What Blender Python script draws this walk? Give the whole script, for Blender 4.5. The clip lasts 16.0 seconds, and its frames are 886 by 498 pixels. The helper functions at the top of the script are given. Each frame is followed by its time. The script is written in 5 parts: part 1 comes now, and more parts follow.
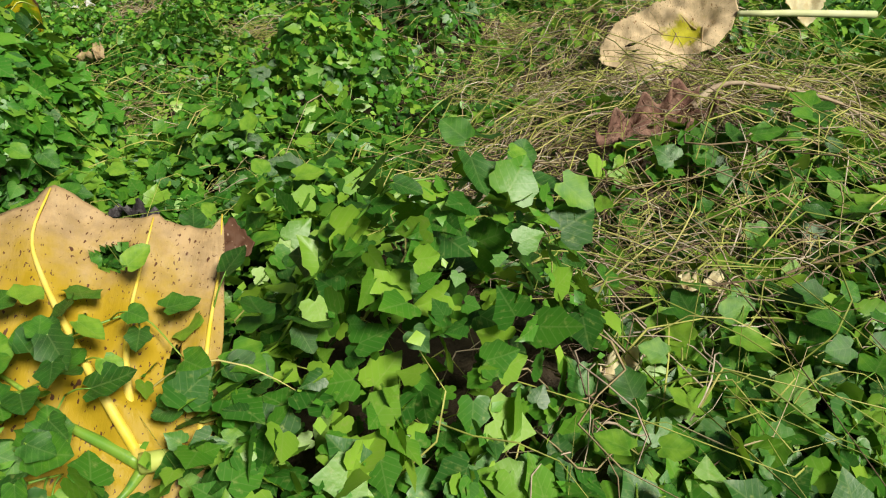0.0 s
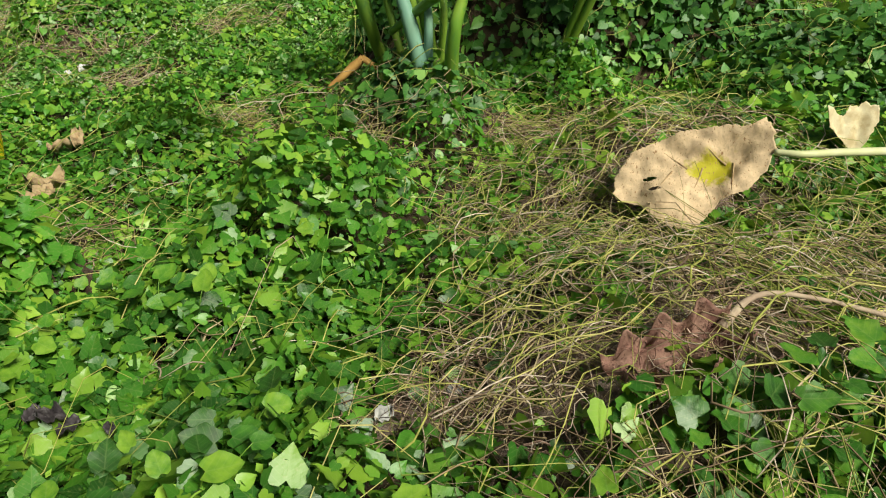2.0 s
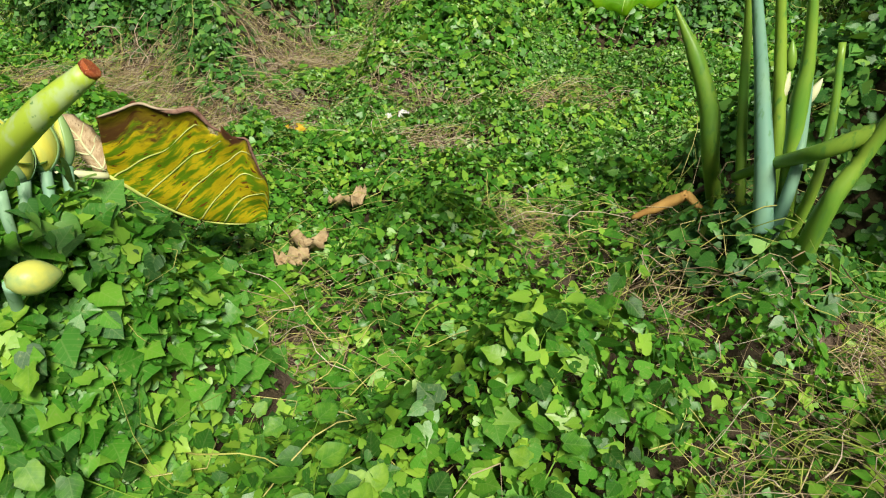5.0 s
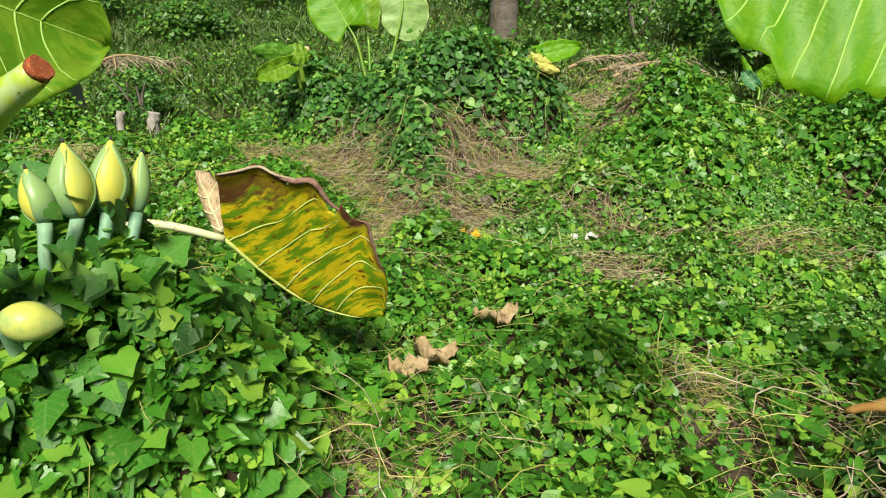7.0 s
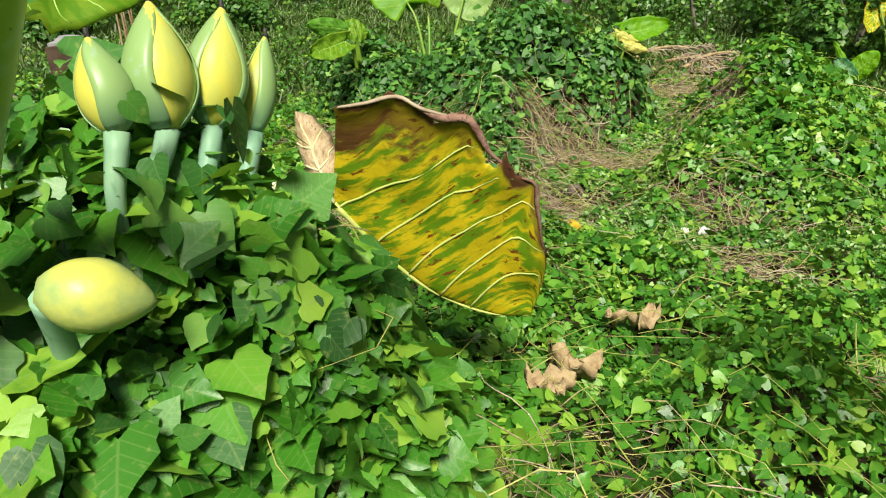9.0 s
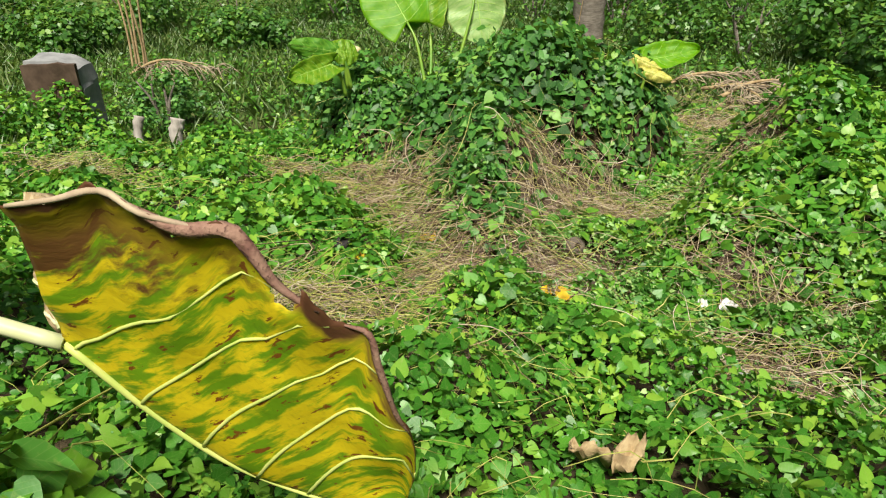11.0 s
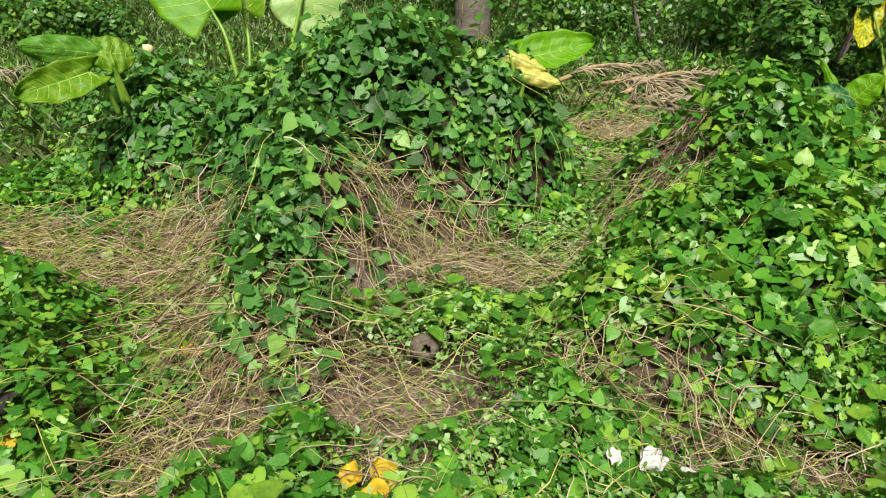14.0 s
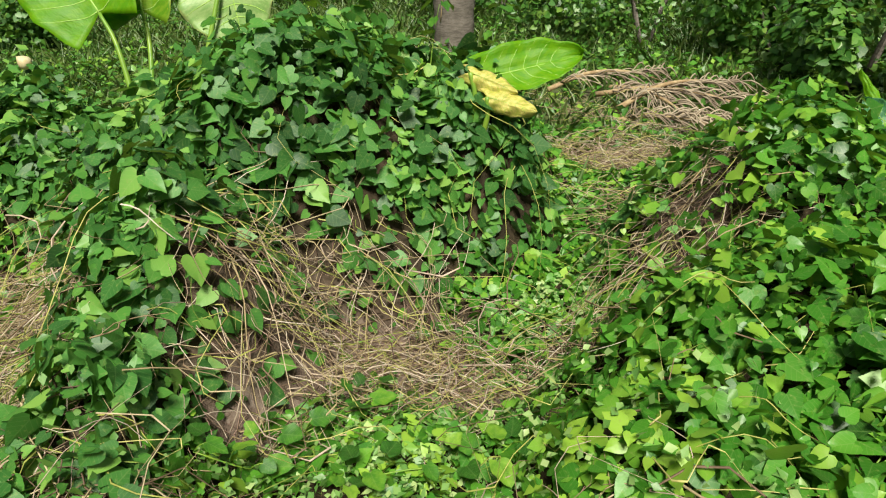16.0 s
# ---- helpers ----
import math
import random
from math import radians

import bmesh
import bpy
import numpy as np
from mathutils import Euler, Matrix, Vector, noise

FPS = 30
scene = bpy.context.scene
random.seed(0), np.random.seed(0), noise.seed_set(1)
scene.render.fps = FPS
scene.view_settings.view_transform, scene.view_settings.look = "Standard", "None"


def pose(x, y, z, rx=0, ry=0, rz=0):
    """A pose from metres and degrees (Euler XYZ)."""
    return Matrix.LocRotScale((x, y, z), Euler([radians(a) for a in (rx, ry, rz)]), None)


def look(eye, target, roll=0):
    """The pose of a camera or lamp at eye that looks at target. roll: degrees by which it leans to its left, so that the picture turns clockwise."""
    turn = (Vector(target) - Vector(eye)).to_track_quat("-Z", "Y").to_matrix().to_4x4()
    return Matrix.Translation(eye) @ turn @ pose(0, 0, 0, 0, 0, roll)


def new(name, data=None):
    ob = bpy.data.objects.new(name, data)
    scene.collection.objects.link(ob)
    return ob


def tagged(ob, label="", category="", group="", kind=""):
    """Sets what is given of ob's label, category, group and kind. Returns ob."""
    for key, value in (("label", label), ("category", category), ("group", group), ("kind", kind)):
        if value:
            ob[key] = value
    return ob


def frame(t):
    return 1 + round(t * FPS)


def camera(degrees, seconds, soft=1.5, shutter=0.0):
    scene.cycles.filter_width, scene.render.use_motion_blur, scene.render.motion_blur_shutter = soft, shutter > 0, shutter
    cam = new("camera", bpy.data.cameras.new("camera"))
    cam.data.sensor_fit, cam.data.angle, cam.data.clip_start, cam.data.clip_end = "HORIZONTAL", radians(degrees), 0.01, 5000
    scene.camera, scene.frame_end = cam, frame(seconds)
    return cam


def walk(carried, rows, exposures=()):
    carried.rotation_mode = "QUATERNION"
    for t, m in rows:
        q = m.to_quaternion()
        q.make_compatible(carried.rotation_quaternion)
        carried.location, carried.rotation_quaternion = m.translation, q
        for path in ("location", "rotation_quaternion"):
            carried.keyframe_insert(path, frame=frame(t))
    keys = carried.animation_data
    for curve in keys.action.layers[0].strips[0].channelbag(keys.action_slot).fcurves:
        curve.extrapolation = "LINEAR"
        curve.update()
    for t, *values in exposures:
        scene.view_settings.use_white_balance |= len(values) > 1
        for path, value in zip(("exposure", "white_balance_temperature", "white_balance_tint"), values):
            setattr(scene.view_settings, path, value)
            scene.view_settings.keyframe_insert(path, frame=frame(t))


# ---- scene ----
cam = camera(66.0, 16.0, 1.15)
# seconds, eye, target, lean
PATH = [
    (0, (-0.062, 0.032, 1.39), (-0.031, 1.45, -0.02), 1.5),
    (0.5, (-0.155, 0.237, 1.428), (-0.121, 1.65, 0.013), 1.4),
    (1, (-0.267, 0.339, 1.495), (-0.23, 1.754, 0.082), 1.4),
    (1.5, (-0.194, 0.514, 1.479), (-0.181, 1.931, 0.069), 1.4),
    (2, (0.078, 0.818, 1.564), (0.048, 2.261, 0.179), 1.0),
    (2.5, (0.045, 0.956, 1.578), (-0.001, 2.405, 0.2), 1.1),
    (3, (-0.098, 1.111, 1.492), (-0.28, 2.552, 0.118), 1.5),
    (3.5, (-0.148, 1.253, 1.472), (-0.614, 2.63, 0.099), 1.2),
    (3.7, (-0.131, 1.36, 1.465), (-0.701, 2.697, 0.091), 1.1),
    (5.8, (-0.1, 1.998, 1.392), (-0.981, 3.282, 0.137), -2.5),
    (6, (-0.163, 2.002, 1.33), (-1.087, 3.273, 0.092), -2.6),
    (6.2, (-0.2, 2.05, 1.23), (-1.25, 3.312, 0.09), -2.4),
    (6.4, (-0.259, 2.139, 1.113), (-1.446, 3.409, 0.124), -1.4),
    (6.5, (-0.208, 2.195, 1.101), (-1.513, 3.362, 0.134), -2.4),
    (7, (-0.128, 2.46, 1.098), (-1.528, 3.506, 0.126), -3.0),
    (7.5, (-0.334, 2.376, 1.084), (-1.727, 3.429, 0.109), -2.8),
    (8, (-0.573, 2.286, 1.039), (-1.957, 3.351, 0.064), -2.7),
    (8.2, (-0.673, 2.287, 0.945), (-2.054, 3.355, -0.03), -2.8),
    (10.3, (-1.195, 3.019, 0.528), (-2.753, 3.902, -0.363), -2.8),
    (10.5, (-1.238, 3.136, 0.533), (-2.789, 4.026, -0.361), -2.8),
    (11, (-1.393, 3.313, 0.503), (-2.921, 4.24, -0.397), -2.8),
    (11.5, (-1.693, 3.474, 0.509), (-3.196, 4.428, -0.404), -2.7),
    (12, (-1.78, 3.729, 0.429), (-3.265, 4.707, -0.485), -2.6),
    (12.5, (-1.844, 4.079, 0.381), (-3.283, 5.117, -0.543), -2.7),
    (13, (-2.096, 4.254, 0.326), (-3.487, 5.347, -0.606), -2.5),
    (13.5, (-2.317, 4.453, 0.269), (-3.701, 5.555, -0.665), -2.4),
    (14, (-2.496, 4.8, 0.208), (-3.871, 5.908, -0.73), -2.4),
    (14.5, (-2.711, 4.996, 0.185), (-4.082, 6.108, -0.757), -2.4),
    (15, (-2.913, 5.222, 0.162), (-4.285, 6.331, -0.78), -2.3),
    (15.5, (-3.024, 5.57, 0.106), (-4.392, 6.684, -0.837), -2.3),
    (16, (-3.206, 5.775, 0.049), (-4.576, 6.882, -0.898), -2.6),
]
walk(cam, [(t, look(e, g, r)) for t, e, g, r in PATH], [(0.0, 0.0, 7000, 3), (3.5, 0.08, 7000, 4), (6.5, 0.24, 7000, 3), (11.0, 0.34, 7000, 4), (16.0, 0.24, 6900, 4)])

# ---- light ----
SUN_EL, SUN_AZ = 57.0, -35.0
world = bpy.data.worlds.new("sky")
scene.world = world
world.use_nodes = True
wn = world.node_tree.nodes
sky = wn.new("ShaderNodeTexSky")
sky.sky_type, sky.sun_disc = "NISHITA", False
sky.sun_elevation, sky.sun_rotation = radians(SUN_EL), radians(90 - SUN_AZ)
sky.air_density, sky.dust_density = 1.0, 3.0
world.node_tree.links.new(sky.outputs[0], wn["Background"].inputs[0])
wn["Background"].inputs[1].default_value = 0.034
sun = new("sun", bpy.data.lights.new("sun", "SUN"))
sun.data.energy, sun.data.angle, sun.data.color = 5.7, radians(16), (1.0, 0.97, 0.9)
sun_from = Vector((math.cos(radians(SUN_EL)) * math.cos(radians(SUN_AZ)), math.cos(radians(SUN_EL)) * math.sin(radians(SUN_AZ)), math.sin(radians(SUN_EL))))
sun.matrix_world = look(sun_from * 50, (0, 0, 0))

# ---- materials ----
def shader(name, rough=0.6):
    m = bpy.data.materials.new(name)
    m.use_nodes = True
    nt = m.node_tree
    b = nt.nodes["Principled BSDF"]
    b.inputs["Roughness"].default_value = rough
    return m, nt, b


def ramp(nt, fac, stops):
    r = nt.nodes.new("ShaderNodeValToRGB")
    e = r.color_ramp.elements
    while len(e) < len(stops):
        e.new(0.5)
    for s, (p, c) in zip(e, stops):
        s.position, s.color = p, (*c, 1)
    nt.links.new(fac, r.inputs[0])
    return r.outputs[0]


def tex_noise(nt, coord, scale, detail=4, stretch=None, rough=0.55):
    if stretch:
        mp = nt.nodes.new("ShaderNodeMapping")
        mp.inputs["Scale"].default_value = stretch
        nt.links.new(coord, mp.inputs[0])
        coord = mp.outputs[0]
    n = nt.nodes.new("ShaderNodeTexNoise")
    n.inputs["Scale"].default_value, n.inputs["Detail"].default_value, n.inputs["Roughness"].default_value = scale, detail, rough
    nt.links.new(coord, n.inputs["Vector"])
    return n.outputs["Fac"]


def mixc(nt, fac, a, b):
    m = nt.nodes.new("ShaderNodeMix")
    m.data_type = "RGBA"
    for s, v in ((m.inputs["Factor"], fac), (m.inputs["A"], a), (m.inputs["B"], b)):
        if isinstance(v, (int, float)):
            s.default_value = v
        elif isinstance(v, tuple):
            s.default_value = (*v, 1)
        else:
            nt.links.new(v, s)
    return m.outputs["Result"]


def steps(nt, fac, lo, hi):
    r = nt.nodes.new("ShaderNodeMapRange")
    r.interpolation_type = "SMOOTHSTEP"
    r.inputs[1].default_value, r.inputs[2].default_value = lo, hi
    nt.links.new(fac, r.inputs[0])
    return r.outputs[0]


def coords(nt, which="Object"):
    return nt.nodes.new("ShaderNodeTexCoord").outputs[which]


def relief(nt, b, fac, strength, dist=0.01):
    n = nt.nodes.new("ShaderNodeBump")
    n.inputs["Strength"].default_value, n.inputs["Distance"].default_value = strength, dist
    nt.links.new(fac, n.inputs["Height"])
    nt.links.new(n.outputs[0], b.inputs["Normal"])


def see_through(nt, b, col, share):
    """Thin leaf tissue: part of the light passes through."""
    t = nt.nodes.new("ShaderNodeBsdfTranslucent")
    if isinstance(col, tuple):
        t.inputs[0].default_value = (*col, 1)
    else:
        nt.links.new(col, t.inputs[0])
    mx = nt.nodes.new("ShaderNodeMixShader")
    mx.inputs[0].default_value = share
    nt.links.new(b.outputs[0], mx.inputs[1])
    nt.links.new(t.outputs[0], mx.inputs[2])
    nt.links.new(mx.outputs[0], nt.nodes["Material Output"].inputs[0])


def leaf_mat(name, stops, rough=0.42, share=0.26, patch=2.2, single=False):
    """Small leaves: each one its own tone, patches of tone over the ground."""
    m, nt, b = shader(name, rough)
    rnd = nt.nodes.new("ShaderNodeObjectInfo").outputs["Random"] if single else nt.nodes.new("ShaderNodeNewGeometry").outputs["Random Per Island"]
    co = coords(nt)
    ma = nt.nodes.new("ShaderNodeMath")
    ma.operation = "MULTIPLY_ADD"
    nt.links.new(tex_noise(nt, co, patch, 3), ma.inputs[0])
    ma.inputs[1].default_value = 1.1
    mb = nt.nodes.new("ShaderNodeMath")
    mb.operation = "MULTIPLY_ADD"
    nt.links.new(rnd, mb.inputs[0])
    mb.inputs[1].default_value, mb.inputs[2].default_value = 0.85, -0.45
    nt.links.new(mb.outputs[0], ma.inputs[2])
    col = ramp(nt, ma.outputs[0], stops)
    fine = tex_noise(nt, co, 70, 3)
    col = mixc(nt, steps(nt, fine, 0.55, 0.8), col, mixc(nt, 0.6, col, (0.3, 0.36, 0.1)))
    la = nt.nodes.new("ShaderNodeAttribute")
    la.attribute_name = "blade"
    sx = nt.nodes.new("ShaderNodeSeparateXYZ")
    nt.links.new(la.outputs["Vector"], sx.inputs[0])

    def math_node(op, a, b2):
        q = nt.nodes.new("ShaderNodeMath")
        q.operation = op
        for sock, val in ((q.inputs[0], a), (q.inputs[1], b2)):
            if isinstance(val, (int, float)):
                sock.default_value = val
            else:
                nt.links.new(val, sock)
        return q.outputs[0]
    across = math_node("ABSOLUTE", sx.outputs[0], 0)
    side = math_node("PINGPONG", math_node("SUBTRACT", sx.outputs[1], math_node("MULTIPLY", across, 0.75)), 0.1)
    near_rib = math_node("MINIMUM", across, math_node("ADD", side, 0.008))
    vein = nt.nodes.new("ShaderNodeMapRange")
    vein.interpolation_type = "SMOOTHSTEP"
    for k, val in ((1, 0.008), (2, 0.03), (3, 0.3), (4, 0.0)):
        vein.inputs[k].default_value = val
    nt.links.new(near_rib, vein.inputs[0])
    col = mixc(nt, vein.outputs[0], col, mixc(nt, 0.55, col, (0.36, 0.46, 0.16)))
    rimdark = steps(nt, across, 0.2, 0.6)
    col = mixc(nt, math_node("MULTIPLY", rimdark, 0.35), col, mixc(nt, 0.5, col, (0.02, 0.07, 0.01)))
    nt.links.new(col, b.inputs["Base Color"])
    b.inputs["Specular IOR Level"].default_value = 0.5
    relief(nt, b, fine, 0.25, 0.004)
    see_through(nt, b, mixc(nt, 0.5, col, (0.3, 0.45, 0.03)), share)
    return m


def plain_mat(name, a, c, scale=12, rough=0.75, bump=0.3, stretch=None, share=0.0, spec=0.3, fine=None):
    m, nt, b = shader(name, rough)
    co = coords(nt)
    n1, n2 = tex_noise(nt, co, scale, 5, stretch), tex_noise(nt, co, scale * 6, 4, stretch)
    col = mixc(nt, steps(nt, n1, 0.3, 0.7), a, c)
    if fine:
        col = mixc(nt, steps(nt, n2, 0.55, 0.68), col, fine)
    nt.links.new(col, b.inputs["Base Color"])
    b.inputs["Specular IOR Level"].default_value = spec
    relief(nt, b, n2, bump, 0.006)
    if share:
        see_through(nt, b, col, share)
    return m


def straw_mat(name, stops, rough=0.7):
    m, nt, b = shader(name, rough)
    col = ramp(nt, nt.nodes.new("ShaderNodeNewGeometry").outputs["Random Per Island"], stops)
    col = mixc(nt, steps(nt, tex_noise(nt, coords(nt), 30, 3), 0.4, 0.75), col, mixc(nt, 0.5, col, (0.1, 0.07, 0.04)))
    nt.links.new(col, b.inputs["Base Color"])
    b.inputs["Specular IOR Level"].default_value = 0.25
    return m


def blade_mat(name, base, second, spot, edge, spots=0.6, edge_at=0.9, share=0.3, second_at=0.5, rough=0.45, streak=9.0, burn=0.0, weave=(5.5, 0.9, 1), soft=0.07, ring=0.0):
    """A large leaf: two ground tones, dead spots drawn out along the veins, a dead rim."""
    m, nt, b = shader(name, rough)
    uv = coords(nt, "UV")
    n1 = tex_noise(nt, uv, 2.6, 5, weave, 0.6)
    col = mixc(nt, steps(nt, n1, second_at - soft, second_at + soft), base, second)
    n3 = tex_noise(nt, uv, streak, 5, (2.8, 0.7, 1), 0.6)
    col = mixc(nt, steps(nt, n3, spots, spots + 0.04), col, spot)
    sp = nt.nodes.new("ShaderNodeSeparateXYZ")
    nt.links.new(uv, sp.inputs[0])
    if burn:
        bu = nt.nodes.new("ShaderNodeMath")
        bu.operation = "MULTIPLY_ADD"
        nt.links.new(sp.outputs[0], bu.inputs[0])
        bu.inputs[1].default_value = burn
        nt.links.new(sp.outputs[1], bu.inputs[2])
        bv = nt.nodes.new("ShaderNodeMath")
        bv.operation = "MULTIPLY_ADD"
        nt.links.new(tex_noise(nt, uv, 7, 5, (2.2, 0.8, 1), 0.65), bv.inputs[0])
        bv.inputs[1].default_value = 1.5
        nt.links.new(bu.outputs[0], bv.inputs[2])
        col = mixc(nt, steps(nt, bv.outputs[0], 1.5, 1.8), col, (0.2, 0.095, 0.03))
    ab = nt.nodes.new("ShaderNodeMath")
    ab.operation = "ABSOLUTE"
    nt.links.new(sp.outputs[1], ab.inputs[0])
    ad = nt.nodes.new("ShaderNodeMath")
    ad.operation = "MULTIPLY_ADD"
    nt.links.new(tex_noise(nt, uv, 6, 4), ad.inputs[0])
    ad.inputs[1].default_value = 0.35
    nt.links.new(ab.outputs[0], ad.inputs[2])
    if ring:
        col = mixc(nt, steps(nt, ad.outputs[0], ring - 0.12, ring + 0.25), col, mixc(nt, steps(nt, n3, spots, spots + 0.04), second, spot))
    col = mixc(nt, steps(nt, ad.outputs[0], edge_at + 0.12, edge_at + 0.22), col, edge)
    fine = tex_noise(nt, uv, 55, 3)
    col = mixc(nt, steps(nt, fine, 0.45, 0.9), col, mixc(nt, 0.25, col, (0.05, 0.04, 0.01)))
    nt.links.new(col, b.inputs["Base Color"])
    relief(nt, b, tex_noise(nt, uv, 14, 5), 0.35, 0.01)
    see_through(nt, b, col, share)
    return m


GREENS = [(0.0, (0.012, 0.06, 0.008)), (0.35, (0.03, 0.135, 0.014)), (0.62, (0.07, 0.23, 0.018)), (1.0, (0.24, 0.42, 0.04))]
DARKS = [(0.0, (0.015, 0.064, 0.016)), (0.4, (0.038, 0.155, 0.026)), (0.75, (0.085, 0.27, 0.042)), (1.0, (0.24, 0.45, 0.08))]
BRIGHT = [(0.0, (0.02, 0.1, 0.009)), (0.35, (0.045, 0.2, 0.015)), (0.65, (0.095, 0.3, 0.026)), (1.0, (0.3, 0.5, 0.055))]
PALE = [(0.0, (0.05, 0.15, 0.03)), (0.4, (0.12, 0.28, 0.06)), (0.75, (0.24, 0.42, 0.12)), (1.0, (0.42, 0.55, 0.22))]
FAR = [(0.0, (0.016, 0.065, 0.012)), (0.4, (0.04, 0.15, 0.02)), (0.75, (0.09, 0.24, 0.032)), (1.0, (0.2, 0.34, 0.06))]
GRASSY = [(0.0, (0.025, 0.075, 0.013)), (0.5, (0.048, 0.115, 0.02)), (1.0, (0.125, 0.16, 0.048))]
m_vine = leaf_mat("vine leaf", GREENS)
m_vine_single = leaf_mat("single vine leaf", GREENS, single=True)
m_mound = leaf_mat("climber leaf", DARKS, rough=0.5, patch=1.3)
m_bright = leaf_mat("bright green foliage", BRIGHT, patch=1.7)
m_palecreeper = leaf_mat("pale creeper leaf", PALE, patch=1.2)
m_far = leaf_mat("shrub leaf", FAR, patch=0.6)
m_grass = leaf_mat("grass blade", GRASSY, patch=0.9, share=0.2)
m_straw = straw_mat("dead stems", [(0.0, (0.1, 0.062, 0.045)), (0.25, (0.22, 0.15, 0.095)), (0.55, (0.38, 0.29, 0.16)), (0.85, (0.5, 0.41, 0.24)), (1.0, (0.55, 0.42, 0.34))])
m_runner = straw_mat("green runners", [(0.0, (0.17, 0.24, 0.04)), (0.5, (0.4, 0.41, 0.1)), (1.0, (0.58, 0.52, 0.2))], 0.5)
m_pale_straw = straw_mat("pale straw", [(0.0, (0.32, 0.23, 0.18)), (0.5, (0.52, 0.42, 0.32)), (1.0, (0.68, 0.58, 0.47))])
m_reddish = straw_mat("reddish dead stems", [(0.0, (0.15, 0.085, 0.07)), (0.5, (0.36, 0.22, 0.17)), (1.0, (0.52, 0.38, 0.3))])

# ---- lie of the land ----
BANK_D = (-60, -4, -1, 0, 1, 2, 3, 4, 5, 6, 7, 8, 10, 14, 25, 60, 900)
BANK_Z = (2.0, 0.55, 0.3, 0.17, 0.0, -0.36, -0.75, -1.03, -1.25, -1.45, -1.67, -1.83, -1.93, -2.1, -2.4, -2.9, -6.0)
# overgrown heaps: x, y, half length, half width, turn, height
HEAPS = (
    (-6.45, 7.4, 1.1, 0.8, 66, 1.38), (-5.92, 8.08, 0.5, 0.42, 60, 1.2), (-5.68, 6.4, 0.5, 0.36, 100, 0.85), (-5.3, 6.0, 0.5, 0.24, -30, 0.56), (-4.85, 5.76, 0.36, 0.26, -20, 0.4),
    (-7.75, 6.45, 0.72, 0.45, 25, 0.85),
    (-4.3, 8.95, 0.85, 0.7, 20, 1.08), (-3.8, 8.0, 0.75, 0.6, 10, 0.8), (-3.8, 7.3, 0.55, 0.4, 10, 0.48), (-2.4, 10.4, 1.5, 1.0, 30, 0.95),
    (1.25, 6.55, 1.5, 0.8, -5, 1.15), (-0.15, 5.0, 0.5, 0.4, 0, 0.55), (0.1, 6.2, 0.85, 0.5, 0, 1.45), (-2.2, 2.66, 0.5, 0.45, 60, 1.36), (-1.92, 2.42, 0.3, 0.26, 0, 1.02), (-2.45, 3.0, 0.34, 0.28, 60, 0.95), (2.9, 5.2, 0.9, 0.7, 10, 0.5),
)
# where the living cover stands higher, and where it lies flat: x, y, half sizes, turn, amount
LUSH = ((0.0, 1.08, 0.36, 0.26, 10, 0.22), (-0.6, 3.5, 0.45, 0.4, 30, 0.36), (-0.3, 1.55, 0.35, 0.28, 0, 0.16), (-1.6, 4.55, 0.5, 0.4, 0, 0.12), (-2.0, 5.65, 0.5, 0.3, 30, 0.12), (-3.4, 5.35, 0.5, 0.3, 30, 0.12), (-5.3, 4.5, 0.7, 0.4, 20, 0.14))
FLAT = ((-2.5, 4.3, 0.4, 0.6, 0, 0.85), (-1.6, 3.1, 0.45, 0.3, 0, 0.7), (-2.55, 5.3, 0.4, 0.35, 0, 0.7))
# old stems heaped under the thatch
PADS = ((0.9, 2.35, 0.6, 0.6, 0, 0.22), (1.3, 3.9, 0.8, 0.4, 0, 0.34))
